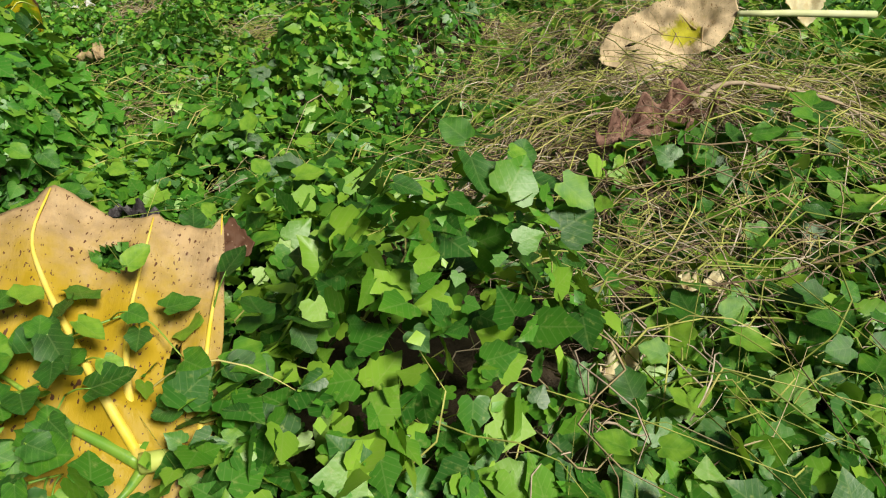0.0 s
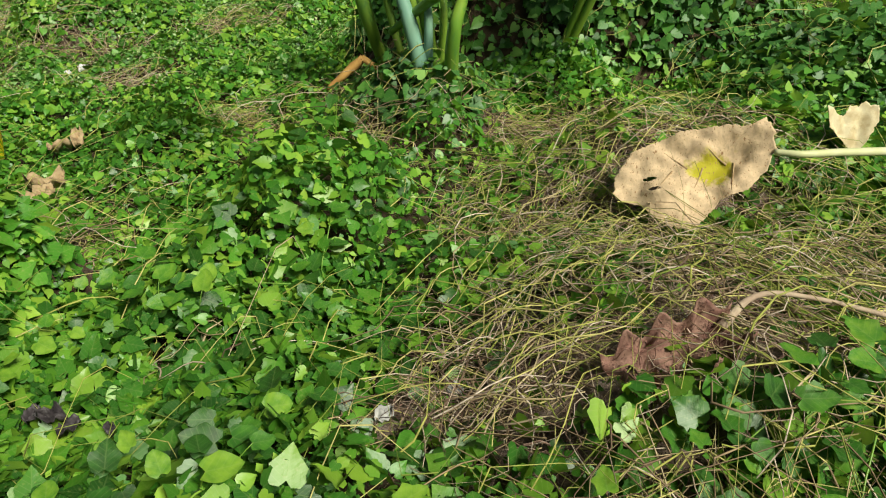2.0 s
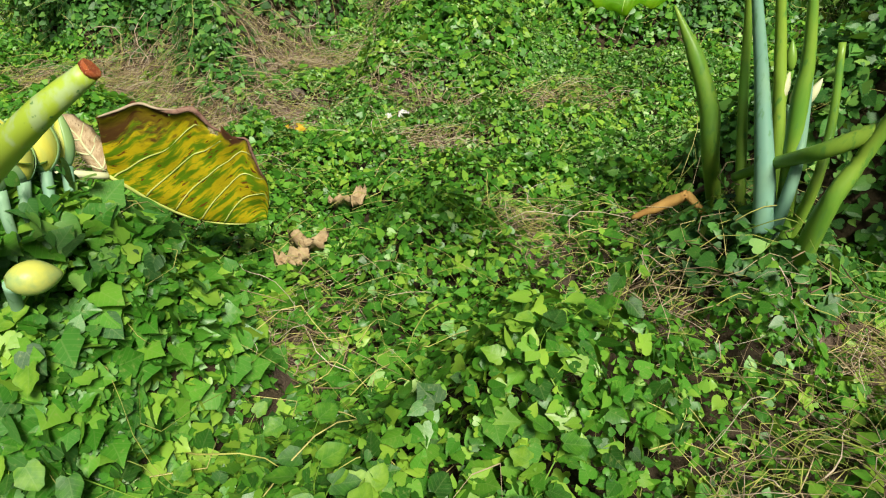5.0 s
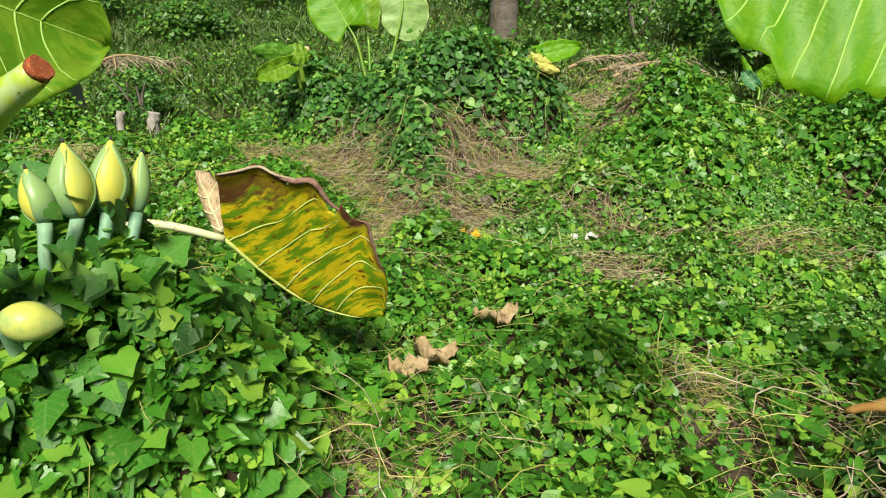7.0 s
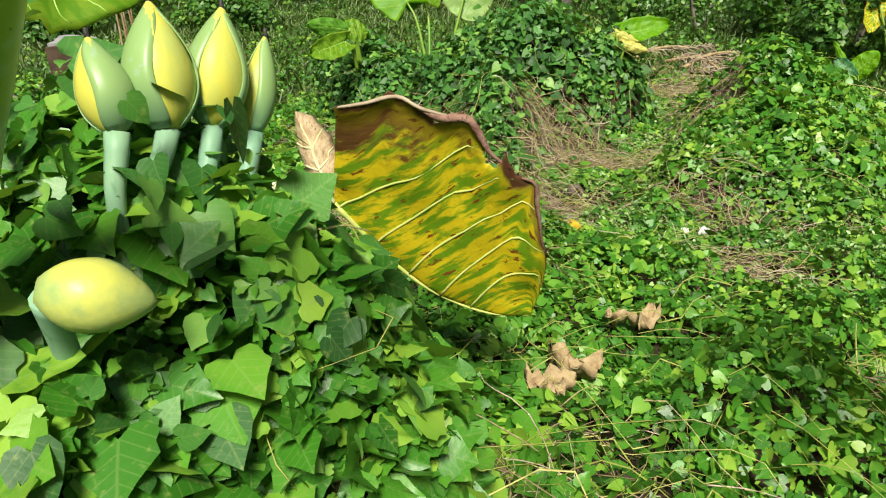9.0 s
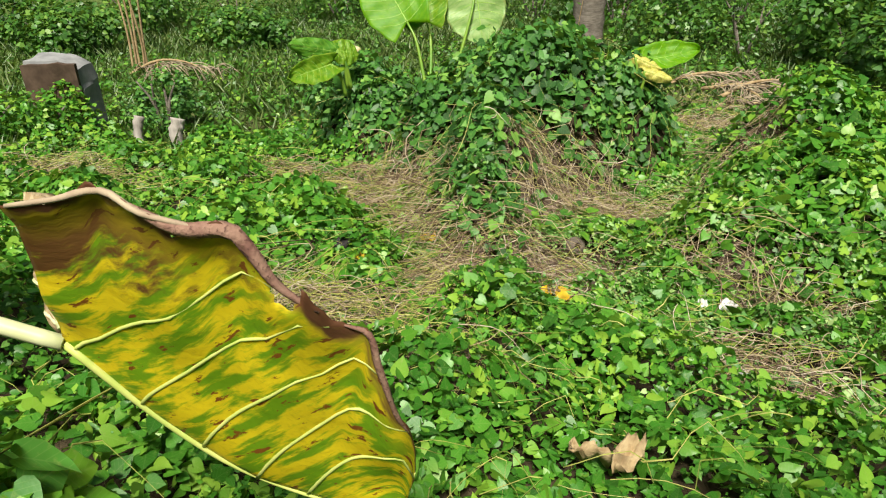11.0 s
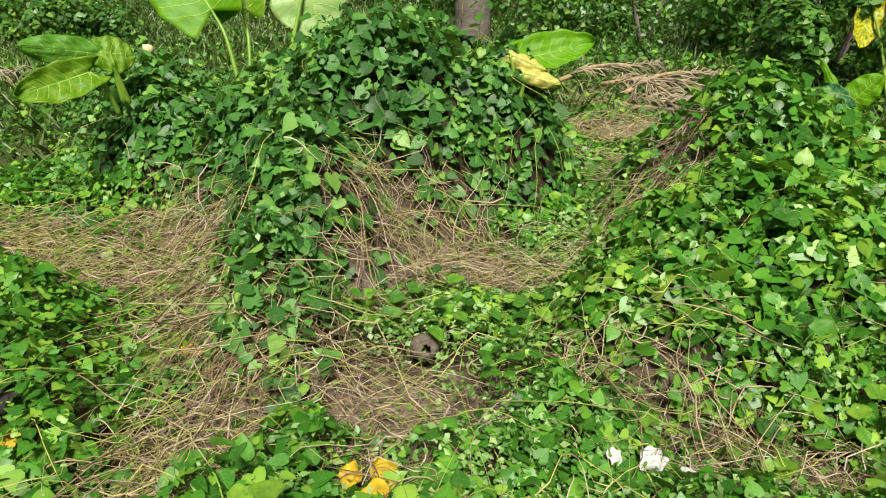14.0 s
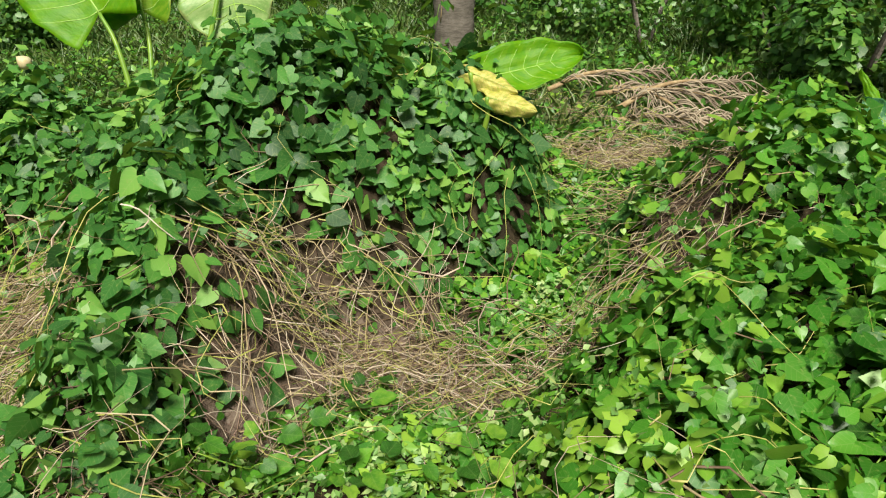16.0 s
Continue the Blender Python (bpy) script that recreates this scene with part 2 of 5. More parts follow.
# dead, thatched ground: x, y, half sizes, turn, share of cover that is dead
DEAD = (
    (0.75, 2.35, 0.7, 0.8, 20, 0.8), (0.9, 3.5, 0.9, 0.75, 0, 0.72), (1.5, 2.9, 0.6, 0.9, 0, 0.6), (0.1, 2.1, 0.45, 0.25, 20, 0.6), (0.55, 1.3, 0.35, 0.35, 0, 0.55), (1.1, 1.6, 0.4, 0.5, 0, 0.38), (0.38, 0.85, 0.2, 0.2, 0, 0.38),
    (0.8, 4.6, 0.8, 0.25, -5, 0.75), (-0.5, 4.6, 0.4, 0.2, 0, 0.6), (-0.87, 2.36, 0.22, 0.14, 20, 0.6),
    (-4.35, 6.1, 0.5, 0.34, 50, 1.0), (-4.0, 5.7, 0.22, 0.16, 40, 0.7), (-4.6, 5.3, 0.75, 0.28, -56, 0.85), (-5.3, 5.5, 0.4, 0.28, 25, 0.65),
    (-6.6, 5.5, 1.05, 0.46, 20, 0.95), (-6.6, 6.02, 0.7, 0.25, 15, 0.85), (-5.35, 7.0, 0.7, 0.36, 62, 0.95), (-4.9, 7.35, 0.4, 0.28, 60, 0.95), (-5.25, 6.5, 0.3, 0.3, 0, 0.8),
    (-4.7, 7.95, 0.5, 0.26, 60, 0.85), (-4.72, 8.5, 0.24, 0.34, 0, 0.9), (-3.85, 6.82, 0.4, 0.2, 20, 0.75), (-3.2, 6.88, 0.5, 0.22, 25, 0.7),
    (-4.3, 4.35, 0.8, 0.35, 20, 0.7), (-1.95, 3.5, 0.3, 0.45, 30, 0.55), (-2.95, 6.1, 0.5, 0.3, 20, 0.75), (-2.3, 7.4, 0.9, 0.35, 30, 0.5), (-1.5, 5.05, 0.5, 0.2, -35, 0.55),
    (-7.9, 3.5, 0.8, 0.4, 20, 0.65), (-6.0, 10.2, 1.0, 0.5, 25, 0.95), (-5.3, 9.3, 0.6, 0.4, 40, 0.6), (-7.0, 11.9, 1.3, 0.9, 20, 0.6), (-0.9, 5.4, 0.5, 0.35, 0, 0.4),
)


def lattice(x, y, seed):
    n = np.sin(x * 127.1 + y * 311.7 + seed * 74.7) * 43758.5453
    return n - np.floor(n)


def wave(x, y, size, seed=0):
    """Smooth noise, 0 to 1, with bumps of that size."""
    x, y = np.asarray(x, float) / size, np.asarray(y, float) / size
    i, j = np.floor(x), np.floor(y)
    u, v = x - i, y - j
    u, v = u * u * (3 - 2 * u), v * v * (3 - 2 * v)
    a = lattice(i, j, seed) * (1 - u) + lattice(i + 1, j, seed) * u
    b = lattice(i, j + 1, seed) * (1 - u) + lattice(i + 1, j + 1, seed) * u
    return a * (1 - v) + b * v


def spots(x, y, table, power=2.0):
    out = []
    for cx, cy, rx, ry, turn, k in table:
        c, s = math.cos(radians(turn)), math.sin(radians(turn))
        u, v = ((x - cx) * c + (y - cy) * s) / rx, (-(x - cx) * s + (y - cy) * c) / ry
        out.append(k * np.clip(1.25 - (u * u + v * v) ** (power / 2) * 0.8, 0, 1))
    return np.array(out)


def soil(x, y):
    x, y = np.asarray(x, float), np.asarray(y, float)
    d = y - 0.35 * x
    z = np.interp(d, BANK_D, BANK_Z)
    near = np.clip(1.6 - np.hypot(x + 3, y - 5) / 25, 0, 1)
    return z + spots(x, y, PADS).max(axis=0) + near * (0.10 * (wave(x, y, 1.1, 3) - 0.5) + 0.05 * (wave(x, y, 0.4, 4) - 0.5))


def heap(x, y):
    h = np.zeros_like(np.asarray(x, float))
    for cx, cy, rx, ry, turn, k in HEAPS:
        c, s = math.cos(radians(turn)), math.sin(radians(turn))
        u, v = ((x - cx) * c + (y - cy) * s) / rx, (-(x - cx) * s + (y - cy) * c) / ry
        q = np.clip(1 - (u * u + v * v) * 0.62, 0, 1)
        h = np.maximum(h, k * q ** 0.8 * (0.8 + 0.4 * wave(x, y, 0.5, 8)))
    return h


def dead(x, y):
    e = spots(x, y, DEAD).max(axis=0)
    return np.clip(e * (0.55 + 0.9 * wave(x, y, 0.3, 11)), 0, 1)


def ground_top(x, y):
    return soil(x, y) + heap(x, y) * 0.8


def cover(x, y):
    """Depth of the living cover over the ground."""
    x, y = np.asarray(x, float), np.asarray(y, float)
    deep = np.clip(0.3 + 0.6 * (y - 0.35 * x), 0.35, 1) * (0.03 + 0.36 * wave(x, y, 0.5, 5) ** 1.8 + 0.13 * wave(x, y, 0.19, 6))
    deep = deep * (1 - spots(x, y, FLAT).max(axis=0)) + spots(x, y, LUSH).max(axis=0) * (0.7 + 0.6 * wave(x, y, 0.25, 7))
    return deep * (1 - 0.8 * dead(x, y))


def up_of(fn, x, y, e=0.08):
    n = np.stack([fn(x - e, y) - fn(x + e, y), fn(x, y - e) - fn(x, y + e), np.full(np.shape(x), 2 * e)], -1)
    return n / np.linalg.norm(n, axis=-1, keepdims=True)


# ---- mesh helpers ----
def part(name, data, material, parent=None, label=""):
    if isinstance(data, bmesh.types.BMesh):
        me = bpy.data.meshes.new(name)
        data.to_mesh(me)
        data.free()
    else:
        me = data
    me.materials.clear()
    me.materials.append(material)
    ob = new(name, me)
    if parent:
        ob.parent = parent
    if label:
        ob["label"] = label
    return ob


def thing(name, label, category, at=(0, 0, 0), group="", kind=""):
    ob = new(name)
    ob.location = at
    ob.empty_display_size = 0.1
    return tagged(ob, label, category, group, kind)


def raw_mesh(name, verts, faces, smooth=False):
    """verts (n, 3), faces (m, k) as arrays."""
    me = bpy.data.meshes.new(name)
    v, f = np.asarray(verts, np.float32), np.asarray(faces, np.int32)
    k = f.shape[1]
    me.vertices.add(len(v))
    me.vertices.foreach_set("co", v.ravel())
    me.loops.add(f.size)
    me.loops.foreach_set("vertex_index", f.ravel())
    me.polygons.add(len(f))
    me.polygons.foreach_set("loop_start", np.arange(0, f.size, k, dtype=np.int32))
    if smooth:
        me.polygons.foreach_set("use_smooth", np.ones(len(f), bool))
    me.update(calc_edges=True)
    me.validate()
    return me


def mirror(right, mid, tris_right):
    """A leaf from its midrib points and the points of its right half."""
    pts = [*mid, *right, *[(-x, y, z) for x, y, z in right]]
    n, m = len(mid), len(right)
    tris = list(tris_right)
    for a, b, c in tris_right:
        flip = [i if i < n else i + m for i in (a, b, c)]
        tris.append((flip[0], flip[2], flip[1]))
    return np.array(pts, float), np.array(tris)


HEART = mirror([(0.26, -0.15, 0.05), (0.47, 0.14, 0.11), (0.34, 0.56, 0.06)], [(0, 0, 0), (0, 0.45, 0.0), (0, 1.0, -0.1)],
               [(0, 3, 4), (0, 4, 1), (1, 4, 5), (1, 5, 2)])


def rimmed(rim, tip_y, bend):
    """A pointed leaf from the rim of its right half, folded at the midrib, tip drooping."""
    pts = [(x, y, 0.17 * x - 0.1 * y * y + (bend if k % 2 else -bend)) for k, (x, y) in enumerate(rim)]
    mid = [(0, 0, 0), (0, 0.42, -0.02), (0, tip_y, -0.16 * tip_y)]
    n = len(rim)
    h = n // 2
    tris = [(0, 3 + k, 4 + k) for k in range(h)] + [(0, 3 + h, 1)] + [(1, 3 + k, 4 + k) for k in range(h, n - 1)] + [(1, 2 + n, 2)]
    return mirror(pts, mid, tris)


FULL_HEART = rimmed([(0.15, -0.17), (0.36, -0.14), (0.5, 0.06), (0.47, 0.32), (0.32, 0.6), (0.14, 0.83)], 1.04, 0.008)
FULL_LOBED = rimmed([(0.15, -0.17), (0.38, -0.15), (0.5, 0.02), (0.45, 0.18), (0.5, 0.36), (0.38, 0.5), (0.25, 0.64), (0.12, 0.84)], 1.0, 0.012)
SMALL = mirror([(0.33, 0.4, 0.1)], [(0, 0, 0), (0, 1.0, -0.12)], [(0, 2, 1)])
BLADE = mirror([(0.05, 0.4, 0.1)], [(0, 0, 0), (0, 1.0, -0.05)], [(0, 2, 1)])


def foliage(name, shape, pos, normal, tip, size, rng):
    """One mesh of many leaves: place, face direction, way of the tip, length."""
    n = normal / np.linalg.norm(normal, axis=1, keepdims=True)
    t = tip - (tip * n).sum(1, keepdims=True) * n
    t /= np.linalg.norm(t, axis=1, keepdims=True) + 1e-9
    b = np.cross(t, n)
    p, f = shape
    wide = rng.uniform(0.85, 1.2, (len(pos), 1, 1))
    curl = rng.uniform(-0.6, 1.6, (len(pos), 1, 1))
    v = pos[:, None] + size[:, None, None] * (p[None, :, 0:1] * wide * b[:, None] + p[None, :, 1:2] * t[:, None] + p[None, :, 2:3] * curl * n[:, None])
    idx = f[None] + (np.arange(len(pos)) * len(p))[:, None, None]
    me = raw_mesh(name, v.reshape(-1, 3), idx.reshape(-1, 3), True)
    lv = me.attributes.new("blade", "FLOAT_VECTOR", "POINT")
    lv.data.foreach_set("vector", np.tile(p.astype(np.float32), (len(pos), 1)).ravel())
    return me


def leaf_frames(pos, base, rng, spread, hang=0.0):
    """Face directions scattered about base, tips hanging by that share."""
    n = base + rng.normal(0, spread, pos.shape)
    n[:, 2] = np.abs(n[:, 2]) + 0.05
    a = rng.uniform(0, 2 * np.pi, len(pos))
    t = np.stack([np.cos(a), np.sin(a), np.zeros(len(pos))], 1)
    t = t + hang * (base * np.array([1, 1, 0]) * 1.5 - np.array([0, 0, 1.0]))
    return n, t


def strands(name, p0, way, length, thick, rng, sides=3, seg=5, arch=0.12, wander=0.35):
    """One mesh of many thin bent stems."""
    n = len(p0)
    s = np.linspace(0, 1, seg + 1)
    side = np.cross(way, [0, 0, 1.0])
    side /= np.linalg.norm(side, axis=1, keepdims=True) + 1e-9
    k = rng.normal(0, wander, (n, 1, 1)) * (s * s)[None, :, None]
    k2 = rng.normal(0, wander * 0.5, (n, 1, 1)) * np.sin(s * 2 * np.pi)[None, :, None]
    a = np.abs(rng.normal(arch, arch * 0.6, (n, 1, 1))) * np.sin(np.pi * s)[None, :, None]
    line = p0[:, None] + length[:, None, None] * (s[None, :, None] * way[:, None] + (k + k2) * side[:, None] + a * np.array([0, 0, 1.0]))
    ang = np.arange(sides) * 2 * np.pi / sides
    off = np.cos(ang)[:, None] * side[:, None, :] + np.sin(ang)[:, None] * np.array([0, 0, 1.0])
    r = thick[:, None] * (1 - 0.5 * s)[None]
    v = line[:, :, None] + r[:, :, None, None] * off[:, None]
    i, j = np.meshgrid(np.arange(seg), np.arange(sides), indexing="ij")
    a0, a1 = i * sides + j, i * sides + (j + 1) % sides
    quad = np.stack([a0, a1, a1 + sides, a0 + sides], -1).reshape(-1, 4)
    f = quad[None] + (np.arange(n) * (seg + 1) * sides)[:, None, None]
    return raw_mesh(name, v.reshape(-1, 3), f.reshape(-1, 4), True)


def smooth_line(pts, per=6):
    p = [Vector(q) for q in pts]
    p = [2 * p[0] - p[1], *p, 2 * p[-1] - p[-2]]
    out = []
    for i in range(1, len(p) - 2):
        for k in range(per):
            t = k / per
            a, b, c, d = p[i - 1], p[i], p[i + 1], p[i + 2]
            out.append(0.5 * ((2 * b) + (c - a) * t + (2 * a - 5 * b + 4 * c - d) * t * t + (3 * b - a - 3 * c + d) * t ** 3))
    out.append(p[-2])
    return out


def tube(bm, pts, radii, sides=10, per=6, lumps=0.0):
    """A round stem along a smooth line, closed at both ends."""
    line = smooth_line(pts, per)
    m = len(line)
    rad = [float(q) for q in np.interp(np.linspace(0, 1, m), np.linspace(0, 1, len(radii)), radii)]
    rings, ref = [], Vector((0.31, 0.2, 0.93))
    for i, c in enumerate(line):
        d = (line[min(i + 1, m - 1)] - line[max(i - 1, 0)]).normalized()
        u = d.cross(ref)
        if u.length < 0.05:
            u = d.cross(Vector((1, 0, 0)))
        u.normalize()
        v = d.cross(u)
        ring = []
        for k in range(sides):
            a = 2 * math.pi * k / sides
            r = rad[i] * (1 + lumps * noise.noise(Vector((c.x * 20 + k, c.y * 20, c.z * 20))))
            ring.append(bm.verts.new(c + r * (math.cos(a) * u + math.sin(a) * v)))
        rings.append(ring)
    for a, b in zip(rings, rings[1:]):
        for k in range(sides):
            f = bm.faces.new((a[k], a[(k + 1) % sides], b[(k + 1) % sides], b[k]))
            f.smooth = True
    bm.faces.new(rings[0][::-1])
    bm.faces.new(rings[-1])
    return line


def tube_part(name, pts, radii, material, parent=None, label="", sides=10, per=6, lumps=0.0):
    bm = bmesh.new()
    tube(bm, pts, radii, sides, per, lumps)
    return part(name, bm, material, parent, label)

# ---- ground ----
def axis(lo, hi, step, far):
    mid = np.arange(lo, hi, step)
    g = step * np.cumsum(1.35 ** np.arange(1, 40))
    g = g[g < far]
    return np.concatenate([lo - g[::-1], mid, hi + g])


gx, gy = axis(-9, 3.5, 0.09, 900), axis(-1.5, 12.5, 0.09, 900)
X, Y = np.meshgrid(gx, gy)
Zg = ground_top(X, Y) + 0.03 * (wave(X, Y, 0.12, 21) - 0.5)
ii, jj = np.meshgrid(np.arange(len(gy) - 1), np.arange(len(gx) - 1), indexing="ij")
q0 = ii * len(gx) + jj
g_me = raw_mesh("ground", np.stack([X, Y, Zg], -1).reshape(-1, 3), np.stack([q0, q0 + 1, q0 + 1 + len(gx), q0 + len(gx)], -1).reshape(-1, 4), True)
att = g_me.attributes.new("litter", "FLOAT", "POINT")
att.data.foreach_set("value", (dead(X, Y) * (1 - 0.65 * np.clip(heap(X, Y) * 4, 0, 1))).astype(np.float32).ravel())
m_ground, nt, b = shader("earth with litter", 0.9)
co = coords(nt)
la = nt.nodes.new("ShaderNodeAttribute")
la.attribute_name = "litter"
earth = ramp(nt, tex_noise(nt, co, 5, 6), [(0.3, (0.03, 0.024, 0.014)), (0.6, (0.075, 0.055, 0.033)), (0.8, (0.13, 0.1, 0.06))])
thatch = ramp(nt, tex_noise(nt, co, 9, 8, None, 0.7), [(0.32, (0.085, 0.055, 0.045)), (0.5, (0.28, 0.2, 0.16)), (0.68, (0.54, 0.43, 0.36))])
sp = nt.nodes.new("ShaderNodeSeparateXYZ")
nt.links.new(co, sp.inputs[0])
weeds = ramp(nt, tex_noise(nt, co, 2.5, 8), [(0.35, (0.05, 0.085, 0.02)), (0.55, (0.1, 0.15, 0.035)), (0.75, (0.2, 0.2, 0.085))])
dist = nt.nodes.new("ShaderNodeVectorMath")
dist.operation = "DISTANCE"
nt.links.new(co, dist.inputs[0])
dist.inputs[1].default_value = (-2.5, 4.5, -1.0)
col = mixc(nt, steps(nt, dist.outputs["Value"], 5.5, 10.0), earth, weeds)
col = mixc(nt, la.outputs["Fac"], col, thatch)
nt.links.new(col, b.inputs["Base Color"])
b.inputs["Specular IOR Level"].default_value = 0.15
relief(nt, b, tex_noise(nt, co, 25, 8, None, 0.7), 0.8, 0.03)
tagged(part("ground", g_me, m_ground), "sloping bare brown earth strewn with dead stems", "ground", kind="structure")

# ---- living cover ----
rng = np.random.default_rng(7)


def sow(n, x0, x1, y0, y1, density):
    """Random places, kept by a density of 0 to 1."""
    x, y = rng.uniform(x0, x1, n), rng.uniform(y0, y1, n)
    keep = rng.uniform(0, 1, n) < density(x, y)
    return x[keep], y[keep]


def lay(x, y, low=0.25):
    """Places in the depth of the cover, most near its top."""
    return np.stack([x, y, ground_top(x, y) + cover(x, y) * (1 - (1 - low) * rng.uniform(0, 1, len(x)) ** 2.0)], 1)


def on_heap(x, y):
    return np.clip(heap(x, y) / 0.25, 0, 1)


def living(x, y):
    bare = np.clip(np.hypot((x + 0.82) / 0.34, (y - 0.74) / 0.36) - 0.55, 0, 1)
    bare = bare * np.clip(np.hypot((x + 4.4) / 0.48, (y - 6.18) / 0.4) - 0.35, 0, 1)
    bare = bare * np.clip((np.hypot((x + 4.56) / 0.3, (y - 6.3) / 0.3) - 0.7) * 2, 0, 1)
    return bare * (1 - dead(x, y)) ** 0.85 * (0.4 + 0.6 * np.clip(wave(x, y, 0.6, 31) * 1.8, 0, 1))


def bank(x, y):
    """The shaded bank, where broad lobed leaves grow."""
    return np.clip((3.9 - (y - 0.35 * x)) / 1.2, 0, 1)


def patch(name, label, shape, x, y, size, material, spread=0.65, hang=0.1, low=0.25):
    p = lay(x, y, low)
    n, t = leaf_frames(p, up_of(lambda a, b: ground_top(a, b) + cover(a, b), x, y), rng, spread, hang)
    return tagged(part(name, foliage(name, shape, p, n, t, size, rng), material), label, "ground cover", kind="stuff")


x, y = sow(80000, -4.5, 3.5, 0.2, 6.5, lambda x, y: living(x, y) * bank(x, y) * (1 - on_heap(x, y)))
patch("lobed_vine_leaves", "dense green lobed vine leaves covering the bank", FULL_LOBED, x, y, 0.03 + 0.065 * rng.uniform(0, 1, len(x)) ** 1.3, m_vine)
x, y = sow(170000, -9, 3.5, 1.5, 10.5, lambda x, y: living(x, y) * (1 - 0.75 * bank(x, y)) * (1 - on_heap(x, y)))
patch("creeper_leaves", "small bright green creeper leaves covering the ground", FULL_HEART, x, y, (0.018 + 0.042 * rng.uniform(0, 1, len(x)) ** 1.4) * (1 + 0.5 * wave(x, y, 0.5, 41)), m_bright, 0.6)
x, y = sow(100000, -9, 3.5, 0.2, 10.5, lambda x, y: np.clip(0.25 + living(x, y), 0, 1) * np.clip(np.hypot((x + 4.5) / 0.42, (y - 6.24) / 0.34) - 0.3, 0.05, 1) * (1 - on_heap(x, y)))
patch("ground_weeds", "fine small weed leaves between the creepers", SMALL, x, y, rng.uniform(0.012, 0.042, len(x)), m_bright, 0.7, 0.0, 0.1)

x, y = sow(60000, -5.2, 0.2, 5.0, 9.0, lambda x, y: np.clip(wave(x, y, 0.7, 91) * 1.6 - 0.3, 0, 1) * np.clip((y - 0.35 * x - 6.2) / 1.2, 0, 1) * (1 - 0.7 * dead(x, y)) * (1 - 0.75 * on_heap(x, y)))
patch("pale_creeper_leaves", "small pale grey-green creeper leaves over the flat ground", SMALL, x, y, rng.uniform(0.018, 0.045, len(x)), m_palecreeper, 0.6, 0.0, 0.7)


def heap_cover(x, y):
    return on_heap(x, y) * (1 - 0.8 * dead(x, y))


x, y = sow(250000, -9.2, 3.8, 1.5, 12, lambda x, y: heap_cover(x, y) * (1 - 0.75 * ((x < -1.3) & (x > -3.1) & (y < 3.5))))
# Sunlit look of the right heaps is painted: brighter leaf tone there, darker elsewhere.
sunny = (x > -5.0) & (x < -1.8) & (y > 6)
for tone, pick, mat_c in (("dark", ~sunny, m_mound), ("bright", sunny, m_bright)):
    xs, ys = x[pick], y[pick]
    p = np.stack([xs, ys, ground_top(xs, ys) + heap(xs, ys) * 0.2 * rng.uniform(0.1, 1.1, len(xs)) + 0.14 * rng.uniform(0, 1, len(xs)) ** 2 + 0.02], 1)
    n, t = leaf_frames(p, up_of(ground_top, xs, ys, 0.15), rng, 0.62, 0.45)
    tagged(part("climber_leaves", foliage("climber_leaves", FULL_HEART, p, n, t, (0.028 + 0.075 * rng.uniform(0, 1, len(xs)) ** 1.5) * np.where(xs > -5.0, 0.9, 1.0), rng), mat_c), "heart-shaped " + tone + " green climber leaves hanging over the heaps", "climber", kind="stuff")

x, y = sow(15000, -3.1, -1.3, 1.8, 3.4, lambda x, y: np.clip(heap(x, y) * 5, 0, 1))
p = np.stack([x, y, ground_top(x, y) + rng.uniform(0.0, 0.2, len(x)) - 0.02], 1)
n, t = leaf_frames(p, up_of(ground_top, x, y, 0.15) * 0.6 + np.array([0, 0, 0.4]), rng, 0.6, 0.3)
tagged(part("bud_bush_leaves", foliage("bud_bush_leaves", FULL_LOBED, p, n, t, 0.022 + 0.085 * rng.uniform(0, 1, len(x)) ** 2.2, rng), m_bright), "dense green vine leaves climbing round the bud stalks", "climber", kind="stuff")

# ---- dead and living stems ----
def lay_strands(name, label, n, area, density, length, thick, material, flow=None, lift=0.03, arch=0.1, wander=0.3, category="dead stems"):
    x, y = sow(n, *area, lambda a, b: density(a, b) * np.clip(np.hypot(a + 4.58, b - 6.32) / 0.22 - 0.5, 0.03, 1) * np.clip(np.hypot(a + 4.3, b - 6.1) / 0.35, 0.3, 1) * np.clip((np.hypot((a - 1.15) / 0.45, (b - 3.2) / 0.34) - 0.75) * 3, 0, 1) * np.clip((np.hypot((a - 0.7) / 0.26, (b - 2.05) / 0.14) - 0.75) * 3, 0.1, 1))
    m = len(x)
    a = rng.uniform(0, 2 * np.pi, m) if flow is None else flow + rng.normal(0, 0.6, m)
    w = np.stack([np.cos(a), np.sin(a), np.zeros(m)], 1)
    ln = rng.uniform(*length, m)
    e = 0.5 * ln
    za, zb = ground_top(x, y), ground_top(x + w[:, 0] * ln, y + w[:, 1] * ln)
    w[:, 2] = np.clip((zb - za) / ln, -1.2, 1.2)
    p = np.stack([x, y, za + cover(x, y) * rng.uniform(0.0, 0.6, m) + rng.uniform(0, lift, m)], 1)
    return tagged(part(name, strands(name, p, w, ln, rng.uniform(*thick, m), rng, 3, 6, arch, wander), material), label, category, kind="stuff")


def rim(x, y):
    """The feet of the heaps, where old stems hang bare."""
    h = heap(x, y)
    return np.clip(h * 6, 0, 1) * np.clip((0.62 - h) * 3, 0, 1) * (0.05 + dead(x, y)) * (y > 4)


